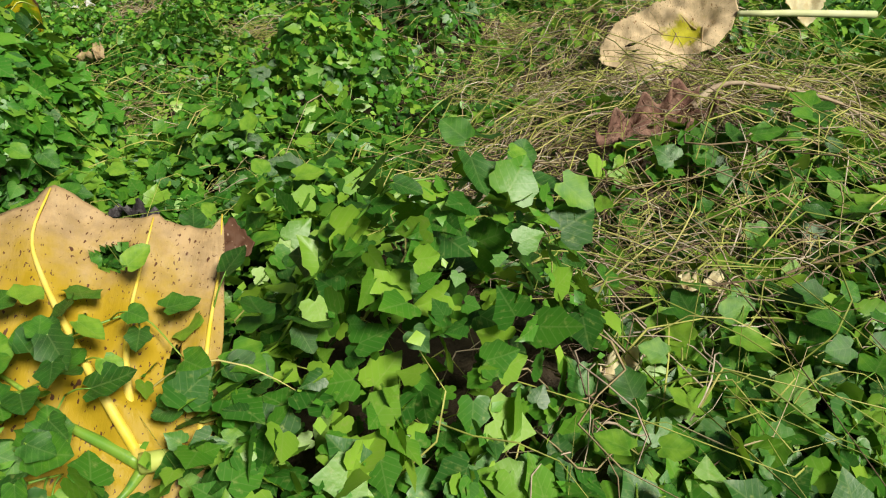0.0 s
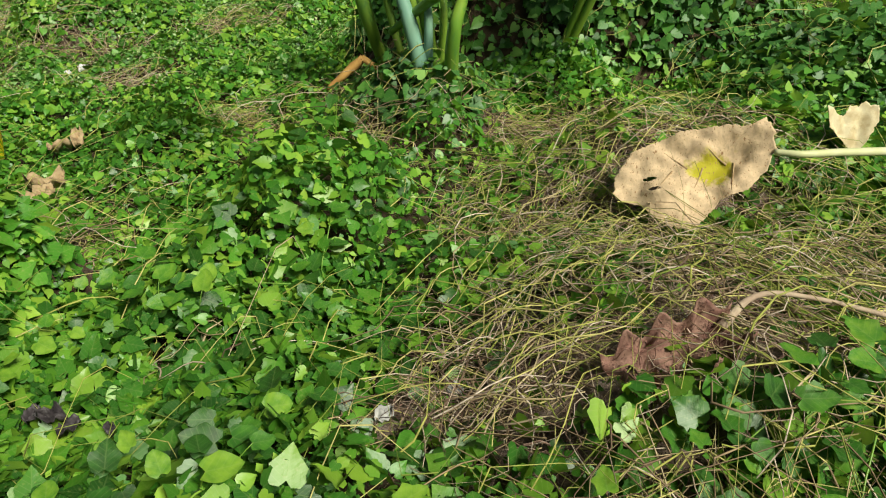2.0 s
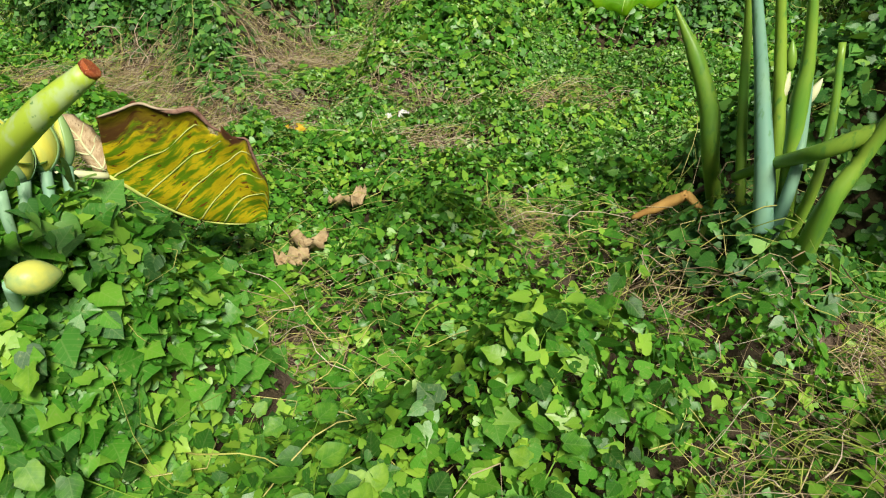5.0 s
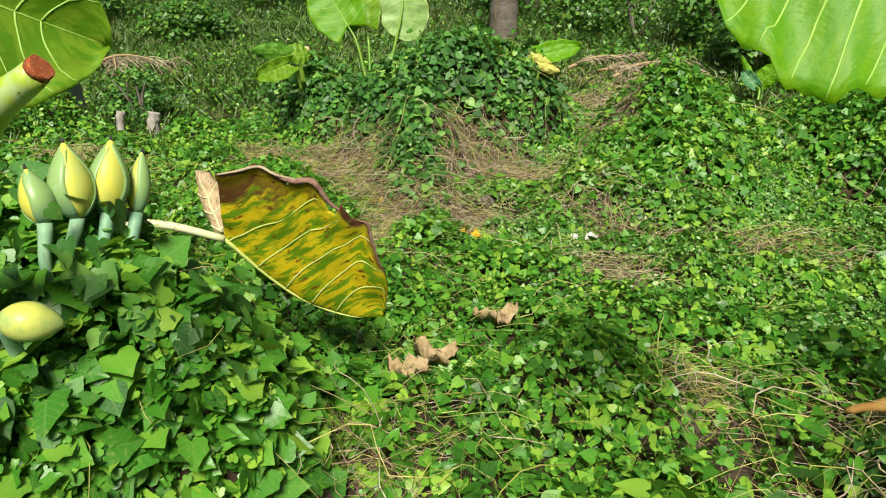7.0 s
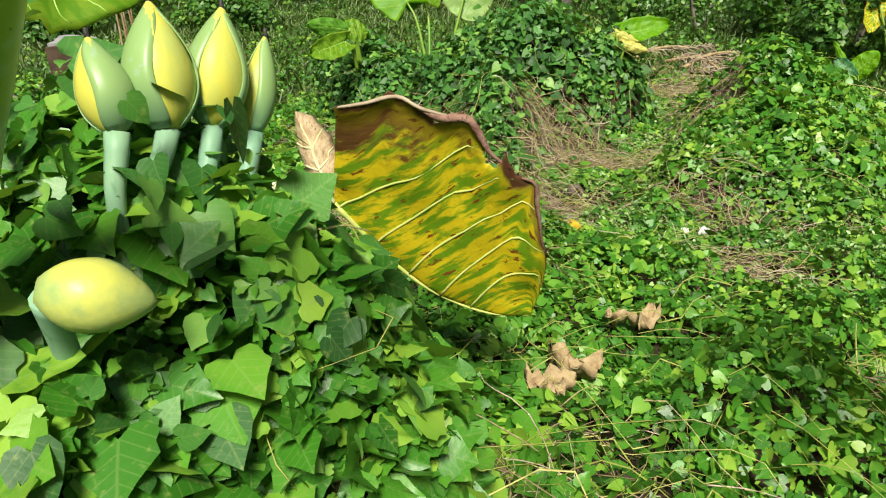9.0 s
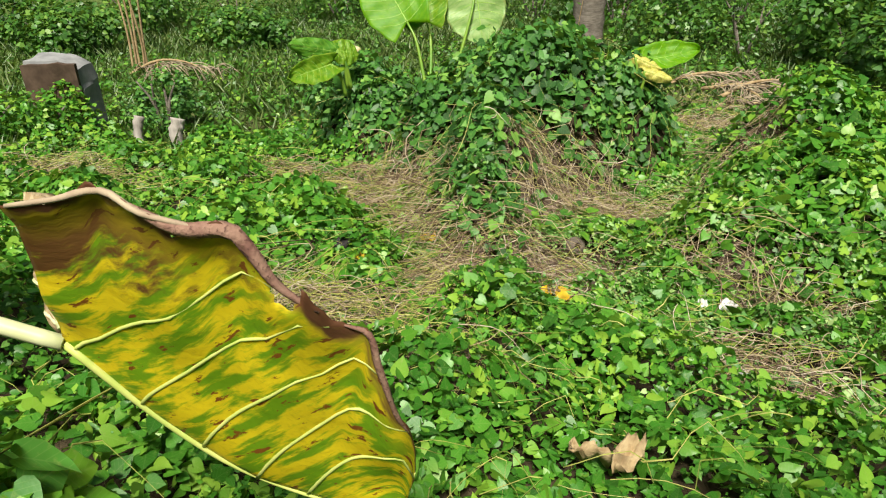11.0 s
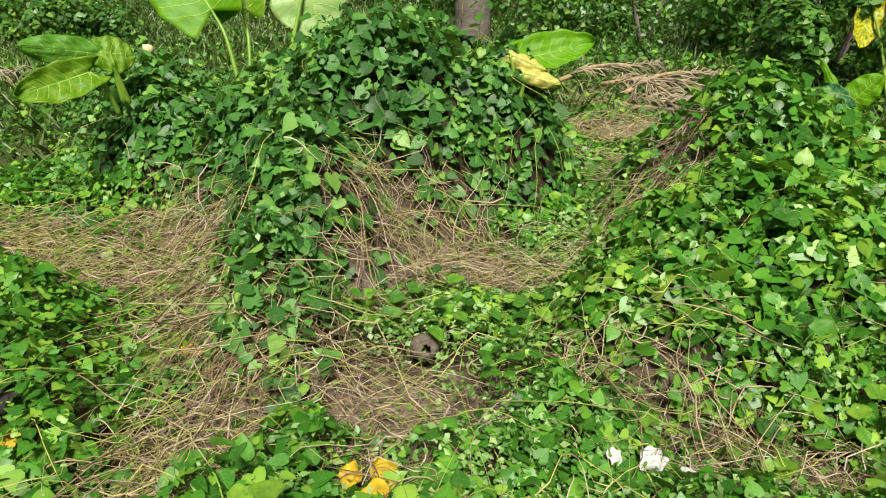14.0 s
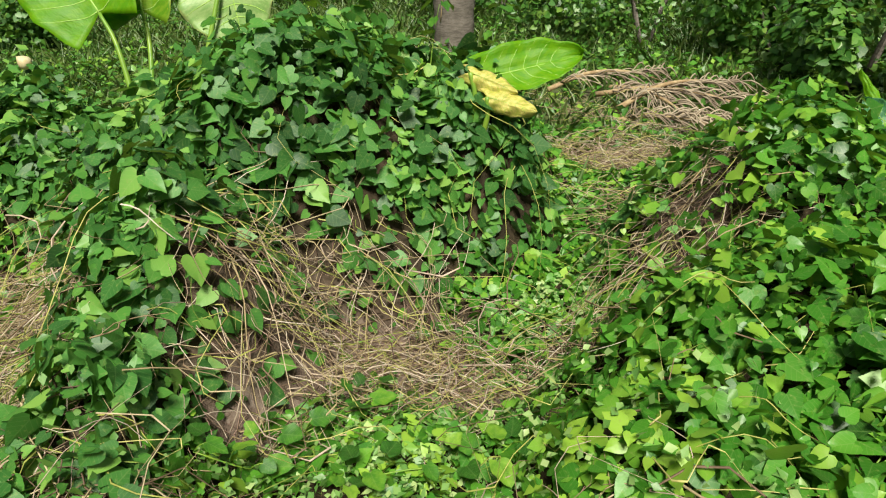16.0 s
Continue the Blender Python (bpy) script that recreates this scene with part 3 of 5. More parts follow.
NEAR = (-9, 3.2, 0.5, 11)
lay_strands("dead_vine_thatch", "tangled tan dead vine stems matted on the ground", 52000, NEAR, lambda x, y: dead(x, y) ** 1.2, (0.1, 0.5), (0.0018, 0.005), m_straw, None, 0.1, 0.13, 0.6)
lay_strands("reddish_dead_stems", "short reddish-brown dead stalks lying on the ground", 42000, NEAR, lambda x, y: dead(x, y) ** 1.5, (0.06, 0.25), (0.0012, 0.004), m_reddish, None, 0.03)
lay_strands("green_runners", "yellow-green runner stems trailing through the leaves", 40000, NEAR, lambda x, y: 0.06 + 0.85 * dead(x, y) * np.where(y < 5.2, 1.0, 0.35), (0.14, 0.55), (0.0018, 0.004), m_runner, 0.6, 0.1, 0.2, 0.7, "runners")
lay_strands("bare_old_stems", "thick pale woody old vine stems arching over the heap foot", 26000, NEAR, rim, (0.2, 0.7), (0.0025, 0.006), m_straw, None, 0.1, 0.16, 0.5)
lay_strands("loose_straw", "pale loose straw lying over dead patches", 26000, NEAR, lambda x, y: dead(x, y) ** 1.3, (0.1, 0.45), (0.002, 0.004), m_pale_straw, None, 0.12, 0.15, 0.3)

# ---- kinds of things ----
def surface_leaf(base, tip, dirs, widths, lobe=0.2, cup=0.06, sag=0.0, rag=0.05, ripple=0.012, seed=0, blunt=0.8, curl=0.0, skew=False, bow=0.0):
    """The shape of a broad heart-shaped leaf: a place for u along the midrib and v (-1 to 1) across."""
    base, tip = Vector(base), Vector(tip)
    axis_v = tip - base
    length = axis_v.length
    a = axis_v.normalized()
    sides = []
    for d in dirs:
        d = Vector(d)
        sides.append((d if skew else d - a * d.dot(a)).normalized())

    def at(u, v):
        k = 0 if v >= 0 else 1
        d, w, q = sides[k], widths[k], abs(v)
        nrm = a.cross(d).normalized() * (1 if k == 0 else -1)
        prof = math.sin(math.pi * min(1.0, 0.14 + 0.86 * u)) ** blunt
        prof *= 1 + rag * noise.noise(Vector((u * 9 + seed, k * 5.0, seed))) + rag * 0.6 * noise.noise(Vector((u * 26 + seed, k * 7.0, 1)))
        p = base + a * (length * u - lobe * length * q * (1 - u) ** 3)
        p += d * (w * prof * q) - Vector((0, 0, bow * math.sin(math.pi * u) * (1 - q)))
        lift = cup * q * q - sag * u * u + ripple * q * math.sin(u * 22 + k * 2 + seed) + 0.012 * noise.noise(Vector((u * 4, v * 4, seed)))
        if curl:
            over = max(0.0, q - 0.82) / 0.18
            p -= d * (w * prof * 0.16 * over * over * curl * (1.2 - u))
            lift += 0.06 * over * curl * (1.2 - u)
        return p + nrm * lift
    return at


def big_leaf(parent, at, mat, vein_mat, holes=(), nu=30, nv=11, rib=0.009, veins=6, halves=(1, -1), lead=0.24, thick=0.0016):
    """Blade, midrib and side veins of a broad leaf, as parts."""
    bm = bmesh.new()
    uv = bm.loops.layers.uv.new("UVMap")
    cols = sorted({s * j / nv for s in halves for j in range(nv + 1)})
    grid = [[bm.verts.new(at(i / nu, v)) for v in cols] for i in range(nu + 1)]
    for i in range(nu):
        for j in range(len(cols) - 1):
            u, v = (i + 0.5) / nu, (cols[j] + cols[j + 1]) / 2
            if any(((u - a) / ra) ** 2 + ((v - c) / rc) ** 2 < 1 for a, c, ra, rc in holes):
                continue
            f = bm.faces.new((grid[i][j], grid[i + 1][j], grid[i + 1][j + 1], grid[i][j + 1]))
            f.smooth = True
            for lp, (p, q) in zip(f.loops, ((i, j), (i + 1, j), (i + 1, j + 1), (i, j + 1))):
                lp[uv].uv = (p / nu - lead * abs(cols[q]), cols[q])
    blade = part("blade", bm, mat, parent)
    so = blade.modifiers.new("thickness", "SOLIDIFY")
    so.thickness, so.offset = thick, 0
    bm = bmesh.new()
    tube(bm, [at(u, 0) for u in (0, 0.2, 0.4, 0.6, 0.8, 0.99)], [rib, rib * 0.85, rib * 0.6, rib * 0.4, rib * 0.2], 8, 4)
    part("midrib", bm, vein_mat, parent, "pale raised midrib")
    for s in halves:
        for k in range(veins):
            u0 = 0.02 + 0.8 * k / veins
            pts = [at(min(u0 + lead * q ** 1.3 * (1 - 0.3 * u0), 0.98), s * q) for q in (0.0, 0.12, 0.24, 0.36, 0.48, 0.6, 0.72, 0.84, 0.96)]
            if not any(((u0 - a) / ra) ** 2 + ((s * 0.5 - c) / rc) ** 2 < 0.6 for a, c, ra, rc in holes):
                tube_part("vein", pts, [rib * 0.55, rib * 0.45, rib * 0.25], vein_mat, parent, "", 6, 2)
    return blade


def round_body(bm, base, tip, radius, profile, sides=16, rings=14, ridge=0.0, lump=0.03):
    """A body turned about the line from base to tip."""
    base, tip = Vector(base), Vector(tip)
    d = (tip - base)
    n = d.normalized()
    u = n.cross(Vector((0.2, 0.3, 0.93))).normalized()
    v = n.cross(u)
    rows = []
    for i in range(rings + 1):
        s = i / rings
        r = radius * profile(s)
        row = []
        for k in range(sides):
            a = 2 * math.pi * k / sides
            rr = r * (1 + ridge * math.cos(3 * a) + lump * noise.noise(Vector((math.cos(a) * 2, math.sin(a) * 2, s * 4))))
            row.append(bm.verts.new(base + d * s + rr * (math.cos(a) * u + math.sin(a) * v)))
        rows.append(row)
    for p, q in zip(rows, rows[1:]):
        for k in range(sides):
            bm.faces.new((p[k], p[(k + 1) % sides], q[(k + 1) % sides], q[k])).smooth = True
    bm.faces.new(rows[0][::-1])
    bm.faces.new(rows[-1])


def scrap(name, label, category, at, size, material, turn=0.0, seed=0, long=1.6, crumple=0.35, rise=0.05, group=""):
    """A small dry, crumpled piece of leaf."""
    bm = bmesh.new()
    n, m = 9, 6
    rows = []
    for i in range(n + 1):
        row = []
        for j in range(m + 1):
            u, v = i / n - 0.5, j / m - 0.5
            w = math.cos(u * 2.6) * (1 + 0.35 * noise.noise(Vector((i * 0.9, j * 1.3, seed * 3.1))))
            q = Vector((u * 3, v * 3, seed * 1.7))
            row.append(bm.verts.new(Vector((u * long * size, v * w * size, crumple * size * (noise.noise(q) + 0.6 * noise.noise(q * 2.3)) + crumple * size * 2.2 * v * v))))
        rows.append(row)
    for a, b in zip(rows, rows[1:]):
        for j in range(m):
            bm.faces.new((a[j], a[j + 1], b[j + 1], b[j])).smooth = True
    low = min(v.co.z for v in bm.verts)
    bmesh.ops.translate(bm, verts=bm.verts[:], vec=(0, 0, -low))
    ob = part(name, bm, material)
    ob.matrix_world = pose(at[0], at[1], at[2] + rise, 6 * math.sin(seed * 3), 6 * math.cos(seed * 2), turn)
    so = ob.modifiers.new("thickness", "SOLIDIFY")
    so.thickness = 0.002
    return tagged(ob, label, category, group)


def floor_at(x, y, share=0.5):
    return float(ground_top(np.array([x]), np.array([y]))[0] + share * cover(np.array([x]), np.array([y]))[0])


# colours of the large plants
m_dying = blade_mat("dying leaf", (0.24, 0.45, 0.02), (0.92, 0.76, 0.035), (0.3, 0.11, 0.02), (0.2, 0.085, 0.045), 0.6, 0.94, 0.5, 0.49, 0.45, 11.0, -1.2, (9.0, 1.3, 1), 0.06, 1.0)


def spent_mat(name, base, dead_tone, far, speck, olive=None, share=0.2, rough=0.6):
    """A spent leaf: the dead tone gains away from a living spot; dark specks of two sizes; fine wrinkles."""
    m, nt, b = shader(name, rough)
    uv = coords(nt, "UV")
    spot = nt.nodes.new("ShaderNodeVectorMath")
    spot.operation = "DISTANCE"
    nt.links.new(uv, spot.inputs[0])
    spot.inputs[1].default_value = far[0]
    grow = nt.nodes.new("ShaderNodeMath")
    grow.operation = "MULTIPLY_ADD"
    nt.links.new(tex_noise(nt, uv, 7, 5, None, 0.65), grow.inputs[0])
    grow.inputs[1].default_value = far[3]
    nt.links.new(spot.outputs["Value"], grow.inputs[2])
    tan = mixc(nt, steps(nt, tex_noise(nt, uv, 18, 6, None, 0.7), 0.35, 0.65), dead_tone, tuple(q * 0.72 for q in dead_tone))
    col = mixc(nt, steps(nt, grow.outputs[0], far[1], far[2]), base, tan)
    if olive:
        col = mixc(nt, steps(nt, tex_noise(nt, uv, 5, 4), 0.62, 0.72), col, olive)
    for scale, at_, tone in ((130, 0.635, speck), (60, 0.66, speck), (22, 0.69, tuple(0.5 * p + 0.5 * q for p, q in zip(speck, dead_tone)))):
        col = mixc(nt, steps(nt, tex_noise(nt, uv, scale, 2, (1.0, 0.55, 1)), at_, at_ + 0.04), col, tone)
    nt.links.new(col, b.inputs["Base Color"])
    b.inputs["Specular IOR Level"].default_value = 0.3
    relief(nt, b, tex_noise(nt, uv, 26, 6, (1.6, 0.7, 1), 0.65), 0.4, 0.01)
    see_through(nt, b, col, share)
    return m


m_dead_yellow = spent_mat("dead yellow leaf", (0.47, 0.31, 0.02), (0.56, 0.38, 0.2), ((-0.2, 0.08, 0), 0.46, 0.7, 0.5), (0.12, 0.05, 0.025), None, 0.2, 0.5)
m_dry = spent_mat("dry tan leaf with a living heart", (0.46, 0.42, 0.03), (0.74, 0.56, 0.35), ((0.094, 0.015, 0), 0.25, 0.31, 0.4), (0.33, 0.2, 0.1), None, 0.14, 0.75)
m_curl = spent_mat("dark curled tip", (0.1, 0.045, 0.025), (0.14, 0.06, 0.035), ((0, 0, 0), 0.2, 0.4, 0.3), (0.3, 0.2, 0.14), None, 0.05, 0.7)
m_fresh = blade_mat("fresh leaf", (0.15, 0.42, 0.006), (0.21, 0.47, 0.008), (0.19, 0.4, 0.01), (0.3, 0.47, 0.02), 0.68, 1.05, 0.5, 0.5, 0.5)
m_torn = blade_mat("torn leaf", (0.15, 0.36, 0.015), (0.26, 0.44, 0.03), (0.45, 0.52, 0.04), (0.46, 0.54, 0.05), 0.66, 1.02, 0.5, 0.5, 0.45)
m_deep = blade_mat("deep green leaf", (0.08, 0.26, 0.02), (0.13, 0.33, 0.025), (0.2, 0.35, 0.03), (0.3, 0.38, 0.05), 0.7, 1.05, 0.35, 0.5, 0.5)
m_pale = blade_mat("pale leaf back", (0.3, 0.5, 0.15), (0.42, 0.58, 0.22), (0.5, 0.5, 0.2), (0.5, 0.5, 0.15), 0.7, 1.0, 0.4)
m_yellowed = blade_mat("yellowed leaf", (0.6, 0.6, 0.12), (0.78, 0.7, 0.22), (0.6, 0.45, 0.12), (0.6, 0.5, 0.2), 0.66, 0.95, 0.4)
m_blue = blade_mat("blue-green leaf", (0.05, 0.2, 0.08), (0.08, 0.26, 0.1), (0.1, 0.25, 0.06), (0.3, 0.35, 0.05), 0.7, 1.05, 0.3)
m_tan = blade_mat("dry tan leaf", (0.42, 0.29, 0.16), (0.55, 0.42, 0.26), (0.24, 0.15, 0.08), (0.3, 0.2, 0.1), 0.6, 0.95, 0.15, 0.5, 0.75)
m_vein_soft = plain_mat("soft vein", (0.42, 0.5, 0.12), (0.52, 0.54, 0.17), 20, 0.5, 0.1)
m_vein_green = plain_mat("green vein", (0.27, 0.46, 0.07), (0.34, 0.52, 0.12), 20, 0.5, 0.1)
m_vein_yellow = plain_mat("yellow vein", (0.72, 0.52, 0.04), (0.78, 0.6, 0.16), 14, 0.5, 0.1)
m_petiole = plain_mat("leaf stalk", (0.1, 0.25, 0.03), (0.24, 0.36, 0.045), 5, 0.4, 0.12, (1, 1, 0.25), 0.0, 0.4, (0.1, 0.24, 0.04))
m_bluestalk = plain_mat("bluish stalk", (0.16, 0.32, 0.24), (0.24, 0.4, 0.24), 5, 0.5, 0.12, (1, 1, 0.25), 0.0, 0.3, (0.12, 0.26, 0.14))
m_palestalk_yellow = plain_mat("pale yellow stalk", (0.56, 0.55, 0.14), (0.42, 0.5, 0.12), 10, 0.45, 0.12, (1, 1, 0.4))
m_palestalk = plain_mat("pale stalk", (0.5, 0.53, 0.27), (0.62, 0.62, 0.4), 8, 0.45, 0.12, (1, 1, 0.4))
m_cut = plain_mat("cut stalk end", (0.42, 0.1, 0.025), (0.3, 0.055, 0.02), 60, 0.6, 0.8, None, 0, 0.4, (0.6, 0.3, 0.14))
m_tanpiece = plain_mat("dry tan scrap", (0.5, 0.38, 0.22), (0.32, 0.21, 0.11), 22, 0.8, 0.7, None, 0.12)
m_cream = plain_mat("cream petal", (0.78, 0.7, 0.46), (0.62, 0.5, 0.28), 25, 0.7, 0.3, None, 0.2)
m_black = plain_mat("rotten leaf", (0.02, 0.017, 0.018), (0.07, 0.06, 0.065), 16, 0.5, 0.5)
m_maroon = plain_mat("withered leaf", (0.2, 0.1, 0.08), (0.33, 0.2, 0.15), 22, 0.75, 0.6, None, 0.05, 0.2, (0.12, 0.06, 0.05))
m_greyleaf = plain_mat("grey leaf", (0.42, 0.42, 0.4), (0.28, 0.28, 0.27), 20, 0.8, 0.5)
m_white = plain_mat("white paper", (0.62, 0.62, 0.63), (0.4, 0.39, 0.38), 24, 0.7, 0.3)
m_orange = plain_mat("yellow dead leaf", (0.68, 0.48, 0.03), (0.42, 0.24, 0.03), 20, 0.6, 0.4, None, 0.2)
m_bleach = plain_mat("bleached stalk", (0.46, 0.37, 0.26), (0.34, 0.25, 0.18), 18, 0.8, 0.4, (1, 1, 0.4))
m_brownsheath = plain_mat("dry sheath", (0.5, 0.3, 0.09), (0.38, 0.2, 0.06), 12, 0.7, 0.5, (1, 1, 0.3))


def petiole_line(parent, pts, radii, mat, label=""):
    return tube_part("petiole", pts, radii, mat, parent, label, 12, 6)


# ---- on the bank: the dead leaf beside the start ----
def star_sheet(name, parent, at, reach, mat, holes=(), na=200, nr=44, thick=0.002, rag=0.0, label=""):
    """A torn sheet that spreads round a middle: at(u, v) is a place for metres from it; reach is its outline."""
    pts = np.array([*reach, reach[0]])
    k = np.linspace(0, len(reach), len(reach) * 24, endpoint=False)
    px, py = np.interp(k, np.arange(len(pts)), pts[:, 0]), np.interp(k, np.arange(len(pts)), pts[:, 1])
    ang, rad = np.arctan2(py, px), np.hypot(px, py)
    order = np.argsort(ang)
    ang, rad = ang[order], rad[order]
    bm = bmesh.new()
    uv = bm.loops.layers.uv.new("UVMap")
    rows, flat = [], []
    for j in range(nr + 1):
        row, fl = [], []
        for i in range(na):
            a = -math.pi + 2 * math.pi * i / na
            r = float(np.interp(a, ang, rad, period=2 * math.pi)) * max(0.01, j / nr)
            r *= 1 + (rag * noise.noise(Vector((i * 0.31, 2.0, 0))) + rag * noise.noise(Vector((i * 0.9, 5.0, 0)))) * (j / nr) ** 6
            u, v = r * math.cos(a), r * math.sin(a)
            fl.append((u, v))
            row.append(bm.verts.new(at(u, v)))
        rows.append(row)
        flat.append(fl)
    for j in range(nr):
        for i in range(na):
            q = ((j, i), (j, (i + 1) % na), (j + 1, (i + 1) % na), (j + 1, i))
            cu, cv = sum(flat[a][b][0] for a, b in q) / 4, sum(flat[a][b][1] for a, b in q) / 4
            w = 1 + 0.5 * noise.noise(Vector((cu * 40, cv * 40, 0)))
            if any(((cu - hu) / ru) ** 2 + ((cv - hv) / rv) ** 2 < w for hu, hv, ru, rv in holes):
                continue
            f = bm.faces.new([rows[a][b] for a, b in q])
            f.smooth = True
            for lp, (a, b) in zip(f.loops, q):
                lp[uv].uv = flat[a][b]
    sheet = part(name, bm, mat, parent, label)
    so = sheet.modifiers.new("thickness", "SOLIDIFY")
    so.thickness, so.offset = thick, 0
    return sheet


def fan_leaf():
    ob = thing("elephant_ear_leaf", "yellow and tan dead elephant-ear leaf with holes, on vines", "dead leaf")
    hub, e1, e2, up = Vector((-0.586, 0.640, 0.217)), Vector((0.951, 0.081, -0.297)), Vector((-0.000, 0.965, 0.262)), Vector((0.308, -0.249, 0.918))
    mid, cen, right = ((-0.000, 0.003), (-0.085, 0.102), (-0.174, 0.220), (-0.254, 0.335), (-0.292, 0.418), (-0.289, 0.531)), ((-0.002, 0.010), (-0.053, 0.127), (-0.079, 0.239), (-0.084, 0.337), (-0.084, 0.503)), ((0.093, 0.020), (0.078, 0.141), (0.069, 0.272), (0.066, 0.416), (0.051, 0.540))

    def ridge(u, v, line):
        us, vs = [q[0] for q in line], [q[1] for q in line]
        return math.exp(-((u - float(np.interp(v, vs, us))) / 0.05) ** 2) * min(1.0, max(0.0, v / 0.1))

    def at(u, v):
        lift = 0.028 * (ridge(u, v, mid) + ridge(u, v, cen) + ridge(u, v, right))
        lift += 0.014 * noise.noise(Vector((u * 9, v * 9, 3))) + 0.006 * noise.noise(Vector((u * 28, v * 28, 7)))
        lift -= 0.5 * max(0.0, u - 0.17) * max(0.0, min(1.0, v / 0.15)) * 0.4
        return hub + e1 * u + e2 * v + up * lift
    h1, h2, h3 = ((-0.141, 0.406), (0.014, 0.186), (-0.164, 0.269))
    star_sheet("blade", ob, at, ((0.181, -0.034), (0.110, 0.055), (0.104, 0.155), (0.098, 0.263), (0.079, 0.404), (0.051, 0.561), (0.048, 0.501), (-0.000, 0.510), (-0.064, 0.507), (-0.078, 0.519), (-0.096, 0.504), (-0.160, 0.502), (-0.209, 0.520), (-0.277, 0.546), (-0.299, 0.533), (-0.322, 0.500), (-0.371, 0.474), (-0.442, 0.414), (-0.477, 0.297), (-0.450, 0.167), (-0.378, 0.052), (-0.269, -0.052), (-0.145, -0.135), (-0.015, -0.166), (0.106, -0.125)), m_dead_yellow, ((*h1, 0.043, 0.034), (*h2, 0.014, 0.05), (*h3, 0.009, 0.008)), 260, 60, 0.002, 0.012)
    for line, r0, m, lb in ((mid, 0.011, m_vein_yellow, "broad yellow rib"), (cen, 0.010, m_vein_yellow, "broad yellow rib"), (right, 0.008, m_vein_yellow, "yellow rib along the torn edge"), (((-0.005, 0.002), (-0.079, 0.034), (-0.158, 0.068), (-0.232, 0.118), (-0.317, 0.162)), 0.014, m_petiole, "green fleshy rib"), (((-0.001, -0.007), (-0.026, -0.056), (-0.074, -0.106)), 0.012, m_petiole, "green fleshy rib")):
        tube_part("rib", [at(u, v) + up * 0.003 for u, v in line], [r0, r0 * 0.8, r0 * 0.55, r0 * 0.35, r0 * 0.2], m, ob, lb, 8, 4)
    petiole_line(ob, [at(u, v) + up * (0.016 - 0.5 * max(0.0, u - 0.16)) for u, v in ((-0.005, 0.000), (0.042, 0.010), (0.102, 0.014), (0.174, 0.015), (0.273, -0.007))], [0.02, 0.019, 0.016, 0.014, 0.013], m_palestalk_yellow, "thick pale yellow-green stalk")
    return ob


fan_leaf()
curl = thing("curled_leaf_piece", "dark brown curled dead tip of a leaf on vines", "dead leaf")
curl_at = Vector((-0.498, 1.108, 0.326))
star_sheet("blade", curl, lambda u, v: curl_at + Vector((u, 0.9 * v, 0.35 * v + 5.0 * u * u + 0.012 * noise.noise(Vector((u * 40, v * 40, 1))))), ((0.035, -0.03), (0.045, 0.0), (0.02, 0.03), (-0.02, 0.075), (-0.03, 0.03), (-0.028, -0.03), (0.0, -0.045)), m_curl, (), 60, 12, 0.003, 0.1)

# ---- dry tan leaf on the dead stems ----
dl = thing("dry_leaf", "large dry tan crumpled elephant-ear leaf with a pale stalk", "dead leaf")
dl_mid, dl_e1, dl_e2, dl_up = Vector((1.133, 3.298, -0.311)), Vector((0.917, -0.196, 0.348)), Vector((0.000, 0.872, 0.490)), Vector((-0.400, -0.449, 0.799))


def dry_at(u, v):
    """A crumpled cup, its lower lobe bulging, its upper rim standing."""
    lift = 0.05 * math.exp(-((u + 0.12) / 0.13) ** 2 - ((v + 0.12) / 0.12) ** 2) + 0.9 * max(0.0, v) ** 2 + 0.25 * max(0.0, u - 0.1) ** 2
    lift -= 0.05 * math.exp(-((u - 0.12) / 0.16) ** 2 - ((v - 0.04) / 0.08) ** 2)
    lift += 0.03 * noise.noise(Vector((u * 7, v * 9, 4))) + 0.012 * noise.noise(Vector((u * 16, v * 20, 2)))
    return dl_mid + dl_e1 * u + dl_e2 * v + dl_up * lift


dry_holes = ((-0.175, 0.003), (-0.154, -0.057))
star_sheet("blade", dl, dry_at, ((-0.338, 0.029), (-0.334, -0.077), (-0.211, -0.128), (-0.166, -0.194), (-0.086, -0.240), (-0.006, -0.263), (0.072, -0.184), (0.117, -0.127), (0.230, -0.098), (0.314, -0.014), (0.354, 0.071), (0.358, 0.154), (0.329, 0.212), (0.277, 0.183), (0.166, 0.206), (0.002, 0.210), (-0.121, 0.184), (-0.249, 0.143)), m_dry, ((*dry_holes[0], 0.03, 0.012), (*dry_holes[1], 0.028, 0.01)), 220, 54, 0.003, 0.03)
dry_root, dry_end = (0.349, 0.059), (-0.304, 0.024)
for k, (q0, du, dv) in enumerate(((0.25, -0.02, -0.15), (0.45, -0.06, -0.15), (0.65, -0.08, -0.12), (0.3, -0.1, 0.1), (0.55, -0.1, 0.09))):
    u0, v0 = dry_root[0] + (dry_end[0] - dry_root[0]) * q0, dry_root[1] + (dry_end[1] - dry_root[1]) * q0
    tube_part("vein", [dry_at(u0 + du * q, v0 + dv * q) + dl_up * 0.002 for q in (0, 0.3, 0.6, 0.95)], [0.004, 0.003, 0.0015], m_tanpiece, dl, "", 6, 3)
petiole_line(dl, [dry_at(0.349, 0.059), (1.549, 3.235, -0.131), (1.710, 3.276, -0.146), (1.892, 3.321, -0.167), (2.229, 3.405, -0.208)], [0.014, 0.016, 0.018, 0.02], m_palestalk, "thick pale green stalk")
